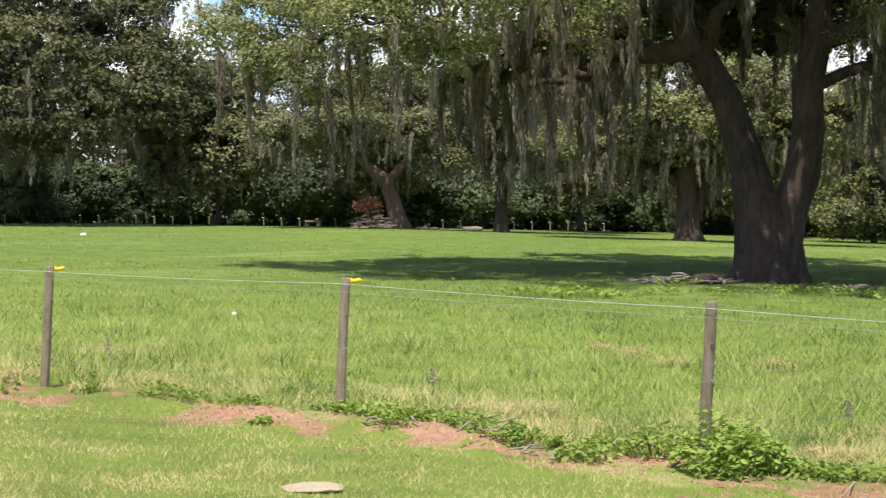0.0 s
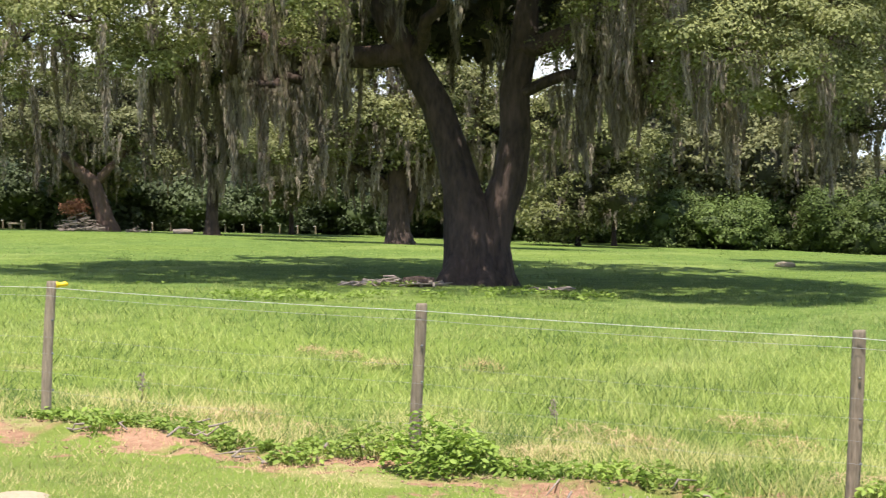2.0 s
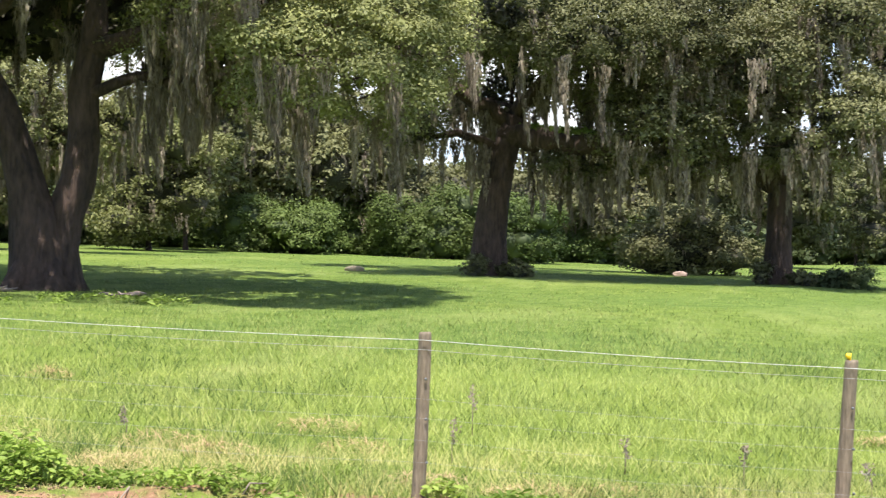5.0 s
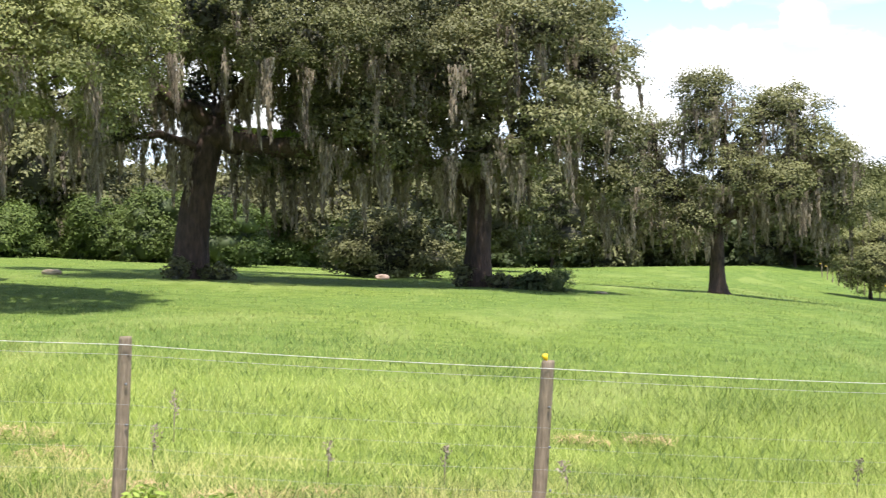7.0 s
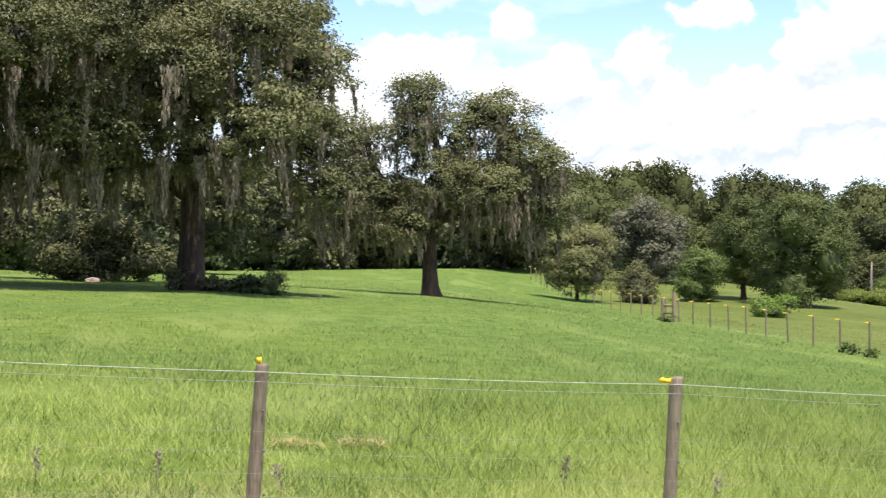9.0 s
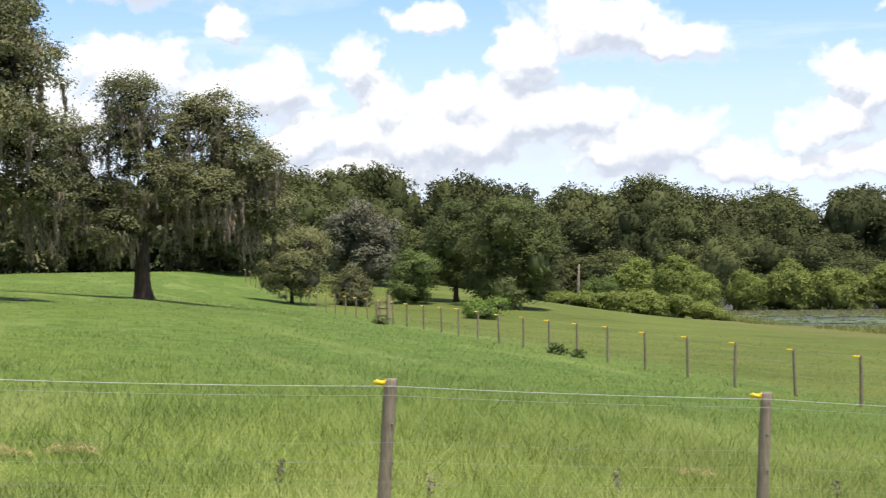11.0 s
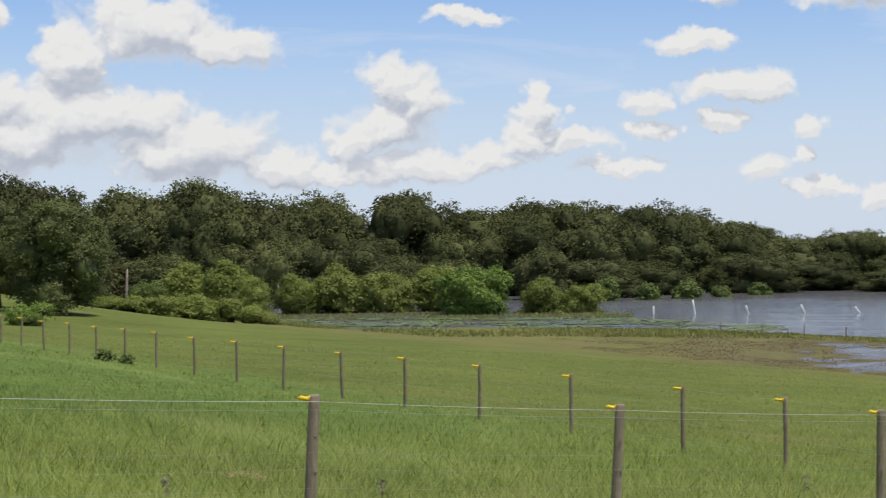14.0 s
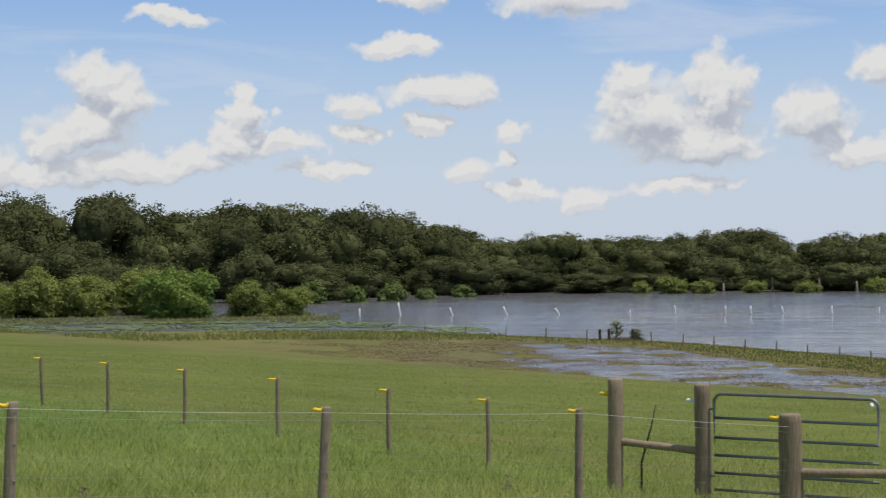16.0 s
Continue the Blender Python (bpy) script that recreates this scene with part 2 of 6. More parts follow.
YELLOW = plain_material("yellow_plastic", (0.75, 0.47, 0.01), (0.9, 0.62, 0.02), 50, 0.45)
TOP_WIRE = plain_material("white_wire", (0.45, 0.45, 0.43), (0.6, 0.6, 0.58), 30, 0.5)
WHITE = plain_material("white_plastic", (0.7, 0.7, 0.68), (0.85, 0.85, 0.83), 30, 0.5)
SOIL = plain_material("sandy_soil", (0.24, 0.135, 0.085), (0.52, 0.32, 0.22), 9, 0.95, 0, 0.9, 0.03)


# ---- ground ----
ALONG, ACROSS = np.array([0.634, 0.773]), np.array([0.773, -0.634])  # along the slope's contours, and downhill to the lake
LAKE_Z = -5.5


def smoothstep(v, lo, hi):
    k = np.clip((v - lo) / (hi - lo), 0, 1)
    return k * k * (3 - 2 * k)


def fbm(x, y, scale, seed=0.0, octaves=4):
    """Cheap rolling noise from turned sines, about -1 to 1."""
    out, amp, total = np.zeros_like(x), 1.0, 0.0
    for i in range(octaves):
        a = 1.1 + 2.4 * i + seed
        u, v = x * math.cos(a) + y * math.sin(a), -x * math.sin(a) + y * math.cos(a)
        out = out + amp * np.sin(u / scale + 1.7 * np.sin(v / scale * 0.83 + a) + a) * np.cos(v / scale * 1.13 + seed)
        total += amp
        amp, scale = amp * 0.55, scale * 0.47
    return out / total


FENCE_A, FENCE_D = np.array([-3.666, 16.85]), np.array([0.845, -0.535])  # the near fence: its first post and its way


def fence_off(x, y):
    """Metres along the near fence and beyond it."""
    dx, dy = x - FENCE_A[0], y - FENCE_A[1]
    return dx * FENCE_D[0] + dy * FENCE_D[1], -dx * FENCE_D[1] + dy * FENCE_D[0]


BANK_H = 0.22
BANK_WAY = ([40, 66, 72, 76, 80, 85, 90.3, 96, 115, 150], [156, 153, 150, 147, 141, 130.5, 114, 98, 72, 60])  # bearing and distance of the low bank
BANK_WIDE = ([72, 80, 85, 90, 96], [2.2, 3.0, 3.6, 8.0, 9.0])


def bank_off(x, y):
    """How far beyond the middle of the grassy bank between the flooded meadow and the lake, in fifths of its width."""
    b = np.degrees(np.arctan2(x, y))
    return 5.0 * (np.hypot(x, y) - np.interp(b, *BANK_WAY)) / np.interp(b, *BANK_WIDE)


def ground_z(x, y):
    x, y = np.asarray(x, float), np.asarray(y, float)
    s = x * ACROSS[0] + y * ACROSS[1]
    q = x * ALONG[0] + y * ALONG[1]
    r = np.hypot(x, y)
    z = np.interp(s, [-400, -90, -72, -52, -20, -4, 5, 13, 18, 40, 70, 90, 140], [15.0, 3.5, 3.12, 2.5, 0.85, 0.08, -0.56, -1.44, -1.99, -3.35, -5.45, -6.2, -6.8])
    z = z + np.interp(q, [-40, 0, 14, 60, 90], [0, 0, -0.3, 0.22, 0.12]) * (1 - smoothstep(s, 8, 18))
    z = z + (np.interp(q, [108, 160, 260], [0, 2.2, 3.2])) * (1 - smoothstep(s, 30, 62)) * smoothstep(s, -6, 16) * (1 - 0.3 * smoothstep(s, 6, 18) * (1 - smoothstep(s, 24, 34)) * (1 - smoothstep(q, 125, 160)))
    level = smoothstep(np.degrees(np.arctan2(x, y)), 29, 36) * smoothstep(r, 90, 120) * (1 - smoothstep(r, 185, 240))
    z = z + level * (np.minimum(z, 1.5 - 0.0083 * r) - z)
    far = smoothstep(r, 235, 330) * smoothstep(np.degrees(np.arctan2(x, y)), 40, 60)
    z = z * (1 - far) + far * np.maximum(z, -5.3)
    b, off = np.degrees(np.arctan2(x, y)), bank_off(x, y)
    shore = smoothstep(b, 62, 70) * (1 - smoothstep(b, 125, 140)) * (r < 400)
    flat = smoothstep(s, 60, 68) * shore * (1 - smoothstep(off, 0, 9))
    level = LAKE_Z + np.interp(b, [70, 74, 78, 81.5], [0.32, 0.22, 0.07, -0.015])
    z = z * (1 - flat) + flat * (level + 0.06 * fbm(x, y, 1.5, 5.0, 4))
    deep = smoothstep(off, 2, 12) * shore * (r < 230)
    z = z * (1 - deep) + deep * np.minimum(z, LAKE_Z - 0.5)
    z = z + BANK_H * np.exp(-(off / 5.0) ** 2) * shore
    z = z + 0.05 * (1 - flat) * fbm(x, y, 3.1) * smoothstep(r, 3, 12) * (r < 140)
    a, off = fence_off(x, y)
    z = z - np.interp(a, [-8, 0, 10, 13, 20, 23, 31, 40], [0.1, 0.16, 0.16, 0.04, -0.03, -0.13, -0.13, 0]) * np.exp(-(off / 5.0) ** 2)
    z = z - 0.2 * np.exp(-((x - 24.5) ** 2 + (y - 1.5) ** 2) / 3.5 ** 2)
    # ridge of turned soil under the fence
    ridge = np.exp(-((off + 0.25) / 0.55) ** 2) * smoothstep(a, -6, -3) * (1 - smoothstep(a, 11, 15))
    z = z + ridge * (0.06 + 0.13 * fbm(x, y, 0.55, 2.0, 3))
    return z


def mesh_of(name, verts, faces, mats, smooth_faces=True, normals=None):
    """Faces: an (n, 3) or (n, 4) array of vertex numbers, or a list of such arrays. Normals: one a vertex, for leaves and blades that stand for many."""
    me = bpy.data.meshes.new(name)
    verts = np.ascontiguousarray(verts, np.float32)
    parts = faces if isinstance(faces, list) else [faces]
    loops = np.concatenate([f.ravel() for f in parts]).astype(np.int32)
    sizes = np.concatenate([np.full(len(f), f.shape[1]) for f in parts]).astype(np.int32)
    me.vertices.add(len(verts))
    me.vertices.foreach_set("co", verts.ravel())
    me.loops.add(len(loops))
    me.loops.foreach_set("vertex_index", loops)
    me.polygons.add(len(sizes))
    me.polygons.foreach_set("loop_start", np.concatenate([[0], np.cumsum(sizes)[:-1]]).astype(np.int32))
    me.polygons.foreach_set("use_smooth", np.full(len(sizes), smooth_faces))
    for m in mats if isinstance(mats, (list, tuple)) else [mats]:
        me.materials.append(m)
    me.update(calc_edges=True)
    me.validate()
    if normals is not None:
        me.attributes.new("custom_normal", "FLOAT_VECTOR", "POINT").data.foreach_set("vector", np.ascontiguousarray(normals, np.float32).ravel())
    return me


def part(name, verts, faces, mats, parent=None, label="", smooth_faces=True, normals=None):
    ob = new(name, mesh_of(name, verts, faces, mats, smooth_faces, normals))
    ob.parent = parent
    return tagged(ob, label)


def empty(name, x, y, z, label, category, group="", kind=""):
    ob = new(name)
    ob.matrix_basis = pose(x, y, z)
    return tagged(ob, label, category, group, kind)


def ground_material():
    m, t, out = material("pasture")
    pos = place(t)
    xyz = node(t, "ShaderNodeSeparateXYZ", Vector=pos).outputs
    s = vmath(t, "DOT_PRODUCT", pos, (0.773, -0.634, 0))
    off = maths(t, "ADD", vmath(t, "DOT_PRODUCT", pos, (0.535, 0.845, 0)), -12.277)
    along = maths(t, "ADD", vmath(t, "DOT_PRODUCT", pos, (0.845, -0.535, 0)), 12.113)
    fine = noise_tex(t, pos, 14, 8, 0.7).outputs["Fac"]
    clump = noise_tex(t, pos, 1.6, 6, 0.62).outputs["Fac"]
    drift = noise_tex(t, vmath(t, "MULTIPLY", pos, (0.12, 0.12, 0.12)), 1.0, 5, 0.6).outputs["Fac"]
    grass = ramp(t, maths(t, "ADD", maths(t, "MULTIPLY", fine, 0.5), maths(t, "MULTIPLY", clump, 0.5)), [(0.3, (0.07, 0.1, 0.02)), (0.5, (0.15, 0.205, 0.035)), (0.7, (0.25, 0.3, 0.06))])
    grass = mix_colour(t, smooth(t, drift, 0.42, 0.62, 0.0, 0.6), grass, (0.2, 0.26, 0.045))
    dry = maths(t, "MULTIPLY", smooth(t, noise_tex(t, pos, 0.45, 7, 0.66).outputs["Fac"], 0.57, 0.68), smooth(t, off, 9, 2, 0.0, 0.75))
    grass = mix_colour(t, dry, grass, (0.42, 0.33, 0.17))
    lush = maths(t, "MULTIPLY", smooth(t, s, -4.0, 10.0, 0.0, 0.85), smooth(t, drift, 0.3, 0.55, 0.7, 1.0))
    grass = mix_colour(t, lush, grass, ramp(t, clump, [(0.3, (0.08, 0.13, 0.025)), (0.7, (0.2, 0.27, 0.055))]))
    rich = maths(t, "MULTIPLY", smooth(t, off, 7.0, 17.0, 0.0, 0.75), smooth(t, drift, 0.36, 0.6, 0.35, 1.0))
    grass = mix_colour(t, rich, grass, ramp(t, clump, [(0.3, (0.055, 0.105, 0.022)), (0.7, (0.145, 0.215, 0.05))]))
    band = noise_tex(t, node(t, "ShaderNodeCombineXYZ", X=maths(t, "MULTIPLY", vmath(t, "DOT_PRODUCT", pos, (0.634, 0.773, 0)), 0.07), Y=maths(t, "MULTIPLY", s, 0.3)).outputs[0], 1.0, 5, 0.62, 0.6).outputs["Fac"]
    grass = mix_colour(t, maths(t, "MULTIPLY", smooth(t, band, 0.52, 0.68, 0.0, 0.5), smooth(t, off, 3.0, 9.0)), grass, (0.25, 0.3, 0.085))
    lower = smooth(t, s, 17.5, 21.5)
    meadow = ramp(t, maths(t, "ADD", maths(t, "MULTIPLY", clump, 0.35), maths(t, "MULTIPLY", drift, 0.6)), [(0.32, (0.08, 0.108, 0.022)), (0.62, (0.155, 0.185, 0.04))])
    grass = mix_colour(t, lower, grass, meadow)
    streak = noise_tex(t, vmath(t, "MULTIPLY", pos, (0.55, 0.28, 0.3)), 1.0, 6, 0.65, 0.5).outputs["Fac"]
    seedy = maths(t, "MULTIPLY", smooth(t, streak, 0.48, 0.7, 0.0, 0.4), lower)
    grass = mix_colour(t, seedy, grass, (0.24, 0.21, 0.075))
    russet = maths(t, "MULTIPLY", smooth(t, maths(t, "ADD", xyz[2], maths(t, "MULTIPLY", streak, 1.6)), -2.9, -4.2), smooth(t, streak, 0.3, 0.6, 0.1, 0.5))
    grass = mix_colour(t, maths(t, "MULTIPLY", russet, lower), grass, (0.2, 0.15, 0.075))
    low = maths(t, "ADD", xyz[2], maths(t, "MULTIPLY", maths(t, "ADD", drift, -0.5), 1.2))
    mud = smooth(t, low, -5.15, -5.42)
    mud = maths(t, "MULTIPLY", mud, smooth(t, xyz[2], -5.32, -5.4, 0.0, 0.75))
    grass = mix_colour(t, mud, grass, ramp(t, clump, [(0.35, (0.095, 0.09, 0.042)), (0.55, (0.16, 0.135, 0.065)), (0.7, (0.14, 0.17, 0.055))]))
    # bare sandy soil along the fence
    edge = maths(t, "ADD", maths(t, "ABSOLUTE", maths(t, "ADD", off, 0.35)), maths(t, "MULTIPLY", maths(t, "ADD", clump, -0.5), 4.6))
    soil = maths(t, "MULTIPLY", smooth(t, edge, 0.55, 0.3), smooth(t, along, 17, 12))
    soil = maths(t, "MULTIPLY", soil, smooth(t, along, -7, -4))
    soil = maths(t, "MULTIPLY", soil, smooth(t, noise_tex(t, pos, 0.75, 4, 0.6).outputs["Fac"], 0.41, 0.5, 0.05, 1.0))
    soil_c = ramp(t, maths(t, "ADD", maths(t, "MULTIPLY", fine, 0.6), maths(t, "MULTIPLY", clump, 0.4)), [(0.35, (0.24, 0.125, 0.075)), (0.65, (0.52, 0.31, 0.2))])
    c = mix_colour(t, soil, grass, soil_c)
    p = node(t, "ShaderNodeBsdfPrincipled", Base_Color=c, Roughness=0.95, Normal=bump(t, maths(t, "ADD", fine, maths(t, "MULTIPLY", clump, 1.5)), 0.8, 0.06))
    p.inputs["Specular IOR Level"].default_value = 0.15
    t.links.new(p.outputs[0], out.inputs[0])
    return m


def build_ground():
    bearings = np.concatenate([np.arange(-20, 98, 0.55), np.arange(98, 340, 4.0)])
    radii = np.concatenate([[0.6, 2, 4, 6, 8], np.geomspace(9, 60, 170), np.geomspace(60.5, 180, 90), np.geomspace(184, 4200, 50)])
    B, R = np.meshgrid(np.radians(bearings), radii)
    x, y = (R * np.sin(B)).ravel(), (R * np.cos(B)).ravel()
    v = np.column_stack([x, y, ground_z(x, y)])
    nb, nr = len(bearings), len(radii)
    j, i = np.meshgrid(np.arange(nr - 1), np.arange(nb), indexing="ij")
    k = (i + 1) % nb
    f = np.stack([j * nb + i, (j + 1) * nb + i, (j + 1) * nb + k, j * nb + k], -1).reshape(-1, 4)[:, ::-1]
    v = np.vstack([v, [[0, 0, float(ground_z(0.0, 0.0))]]])
    c = len(v) - 1
    cap = np.array([[c, (n + 1) % nb, n] for n in range(nb)])
    ob = part("ground", v, [f, cap], ground_material())
    tagged(ob, "green pasture sloping down to a lake, with bare soil by the fence", "ground", kind="structure")


build_ground()


def build_lake():
    m, t, out = material("lake_water")
    pos = place(t)
    rip = noise_tex(t, vmath(t, "MULTIPLY", pos, (0.5, 1.3, 1)), 1.2, 5, 0.6).outputs["Fac"]
    calm = smooth(t, noise_tex(t, vmath(t, "MULTIPLY", pos, (0.02, 0.05, 1)), 1.0, 3).outputs["Fac"], 0.4, 0.65, 0.25, 1.0)
    long = noise_tex(t, vmath(t, "MULTIPLY", pos, (0.34, 0.035, 1)), 1.0, 3, 0.5, 0.4).outputs["Fac"]
    swell = maths(t, "ADD", maths(t, "MULTIPLY", rip, 0.3), maths(t, "MULTIPLY", long, 3.0))
    p = node(t, "ShaderNodeBsdfPrincipled", Base_Color=(0.14, 0.135, 0.145, 1), Roughness=0.14, Normal=bump(t, swell, maths(t, "MULTIPLY", calm, 0.85), 0.3))
    p.inputs["IOR"].default_value = 1.33
    t.links.new(p.outputs[0], out.inputs[0])
    corners = [(s, q) for q in (-700, 700) for s in (52, 900)]
    v = [[s * ACROSS[0] + q * ALONG[0], s * ACROSS[1] + q * ALONG[1], LAKE_Z] for s, q in corners]
    ob = part("water", np.array(v), np.array([[0, 2, 3, 1]])[:, ::-1], m)
    if ob.data.polygons[0].normal.z < 0:
        ob.data.flip_normals()
    tagged(ob, "wide calm lake with ripples reflecting a cloudy sky", "water", kind="structure")


build_lake()
# ---- fences ----
def tube(points, radii, sides=8, lumps=0.0, seed=0, caps=True):
    """A tapered, lumpy tube along points: vertices and faces."""
    P, r = np.asarray(points, float), np.asarray(radii, float)
    n = len(P)
    tan = np.gradient(P, axis=0)
    tan /= np.linalg.norm(tan, axis=1)[:, None] + 1e-9
    ref = np.where(np.abs(tan[:, 2:3]) > 0.9, np.array([[1.0, 0, 0]]), np.array([[0, 0, 1.0]]))
    ref = np.repeat(ref[:1], n, 0) if n < 3 else np.repeat(np.array([[1.0, 0, 0]]) if abs(tan[n // 2, 2]) > 0.7 else np.array([[0, 0, 1.0]]), n, 0)
    a = np.cross(tan, ref)
    a /= np.linalg.norm(a, axis=1)[:, None] + 1e-9
    b = np.cross(tan, a)
    ang = np.arange(sides) / sides * 2 * math.pi
    wob = 1 + lumps * (np.sin(ang[None] * 3 + np.arange(n)[:, None] * 0.9 + seed) * 0.6 + np.sin(ang[None] * 5 - np.arange(n)[:, None] * 1.7 + seed * 2) * 0.4)
    ring = (np.cos(ang)[None, :, None] * a[:, None] + np.sin(ang)[None, :, None] * b[:, None]) * (r[:, None] * wob)[..., None]
    v = (P[:, None] + ring).reshape(-1, 3)
    i, j = np.meshgrid(np.arange(n - 1), np.arange(sides), indexing="ij")
    k = (j + 1) % sides
    f = [np.stack([i * sides + j, i * sides + k, (i + 1) * sides + k, (i + 1) * sides + j], -1).reshape(-1, 4)]
    if caps:
        v = np.vstack([v, P[:1], P[-1:]])
        c = len(v) - 2
        jj = np.arange(sides)
        f.append(np.column_stack([np.full(sides, c), (jj + 1) % sides, jj]))
        f.append(np.column_stack([np.full(sides, c + 1), (n - 1) * sides + jj, (n - 1) * sides + (jj + 1) % sides]))
    return v, f


def joined(pieces):
    """Several (vertices, faces) as one."""
    vs, fs, at = [], [], 0
    for v, f in pieces:
        vs.append(v)
        fs += [g + at for g in (f if isinstance(f, list) else [f])]
        at += len(v)
    return np.vstack(vs), fs


def post_shape(h, w, seed, square=True, sides=12):
    """A weathered post, sunk 0.25 m into the ground, slightly bent and worn at the top."""
    zs = np.array([-0.25, 0, 0.15, 0.35, 0.55, 0.75, 0.92, 0.985, 1.0]) * 1.0
    z = np.where(zs < 0, zs, zs * h)
    bend = 0.008 * np.sin(z * 3 + seed)
    r = w / 2 * (1.04 - 0.06 * np.clip(z / h, 0, 1)) * np.array([1, 1, 1, 1.03, 0.98, 1.02, 1, 0.97, 0.86])
    v, f = tube(np.column_stack([bend, bend * 0.6, z]), r, sides, 0.04, seed)
    if square:
        x, y = v[:, 0].copy(), v[:, 1].copy()
        m = np.maximum(np.abs(x), np.abs(y)) + 1e-9
        d = np.hypot(x, y)
        k = d / m
        v[:, 0], v[:, 1] = x * (0.45 + 0.55 * k), y * (0.45 + 0.55 * k)
    return v, f


def box(cx, cy, cz, sx, sy, sz):
    v = np.array([[cx + dx * sx / 2, cy + dy * sy / 2, cz + dz * sz / 2] for dx in (-1, 1) for dy in (-1, 1) for dz in (-1, 1)])
    f = np.array([[0, 1, 3, 2], [4, 6, 7, 5], [0, 4, 5, 1], [2, 3, 7, 6], [0, 2, 6, 4], [1, 5, 7, 3]])
    return v, [f]


def insulator_shape(side=1.0):
    """A nailed claw insulator: base, neck and flared hook."""
    a = tube([(0, 0, 0), (0.05 * side, 0, 0.004), (0.085 * side, 0, 0.012), (0.12 * side, 0, 0.004)], [0.03, 0.022, 0.03, 0.012], 8)
    c = box(-0.004 * side, 0, 0, 0.018, 0.06, 0.075)
    return joined([a, c])


def polar(bearing, r):
    return r * math.sin(radians(bearing)), r * math.cos(radians(bearing))


def gz(x, y):
    return float(ground_z(x, y))


def on_line(bearing, a, d):
    """Where the line from a along d lies at that bearing from the spot where the camera stands."""
    s, c = math.sin(radians(bearing)), math.cos(radians(bearing))
    k = -(a[0] * c - a[1] * s) / (d[0] * c - d[1] * s)
    return a[0] + k * d[0], a[1] + k * d[1]


def wire(name, pts, r, mat, parent, sag=0.015, label=""):
    out = []
    for p, q in zip(pts[:-1], pts[1:]):
        for k in np.linspace(0, 1, 7)[:-1]:
            out.append(p + (q - p) * k - UP * sag * 4 * k * (1 - k))
    out.append(pts[-1])
    v, f = tube(np.array(out), np.full(len(out), r), 5)
    return part(name, v, f, mat, parent, label)


def build_near_fence():
    fence = empty("fence", FENCE_A[0], FENCE_A[1], gz(*FENCE_A), "grey wooden post fence strung with wires and yellow insulators", "fence")
    o = np.array(fence.matrix_basis.translation)
    spots = [on_line(b, FENCE_A, FENCE_D) for b in (-21.5, -12.95, -3.26, 8.92, 23.36, 37.44, 51.3, 63.77, 74.01, 82.49)]
    heights = (1.19, 1.19, 1.2, 1.18, 1.21, 1.195, 1.23, 1.24, 1.23, 1.27)
    lean = (0.03, 0.073, 0.054, 0.052, 0.05, 0.083, 0.075, 0.043, 0.052, 0.017)
    caps = (1, 1, 1, 0, 0, -0.3, -1, -1, -1, -1)
    tops = []
    for i, ((x, y), h, tip, cap) in enumerate(zip(spots, heights, lean, caps)):
        k = math.atan2(x, y)
        x, y = x - math.cos(k) * tip * h, y + math.sin(k) * tip * h
        z = gz(x, y)
        v, f = post_shape(h, 0.086 if i < 3 else 0.09, i * 1.3)
        right = np.array([math.cos(math.atan2(x, y)), -math.sin(math.atan2(x, y)), 0])
        v = v + right * (v[:, 2:3] * tip)
        post = part("post", v + np.array([x, y, z]) - o, f, POST_WOOD, fence)
        top = np.array([x, y, z + h]) + right * h * tip - o
        tops.append((top, np.array([x, y, z]) - o, h, right * tip))
        if cap:
            iv, jf = insulator_shape(cap)
            iv = iv * 0.78
            turn = np.column_stack([right, [-right[1], right[0], 0], UP])
            part("insulator", iv @ turn.T + top + right * 0.045 * cap + UP * (-0.035 if abs(cap) == 1 else 0.02), jf, YELLOW, post, "yellow plastic insulator")
        for k in (0.28, 0.52, 0.78):
            sv, sf = tube([(0, 0, 0), (0, -0.012, 0)], [0.012, 0.008], 6)
            part("staple", sv + top - UP * k * h - np.array([right[1], -right[0], 0]) * -0.05, sf, STEEL, post, "rusty steel staple")
    end = np.array([*on_line(89.42, FENCE_A, FENCE_D), 0])
    end[2] = gz(end[0], end[1]) + 1.2
    tops.append((end - o, end - o - UP * 1.2, 1.2, end * 0))
    for down, r, mat in ((0.055, 0.0026, TOP_WIRE), (0.125, 0.0015, WIRE), (0.48, 0.0009, WIRE), (0.62, 0.0008, WIRE), (0.78, 0.0008, WIRE), (0.94, 0.0008, WIRE)):
        pts = [tp - UP * down - tip * down + np.array([-0.03, -0.05, 0]) for tp, bs, h, tip in tops]
        wire("wire", pts, r, mat, fence, 0.012 + 0.01 * down)


BACK_A, BACK_D = np.array([25.17, 2.52]), np.array([0.634, 0.773])


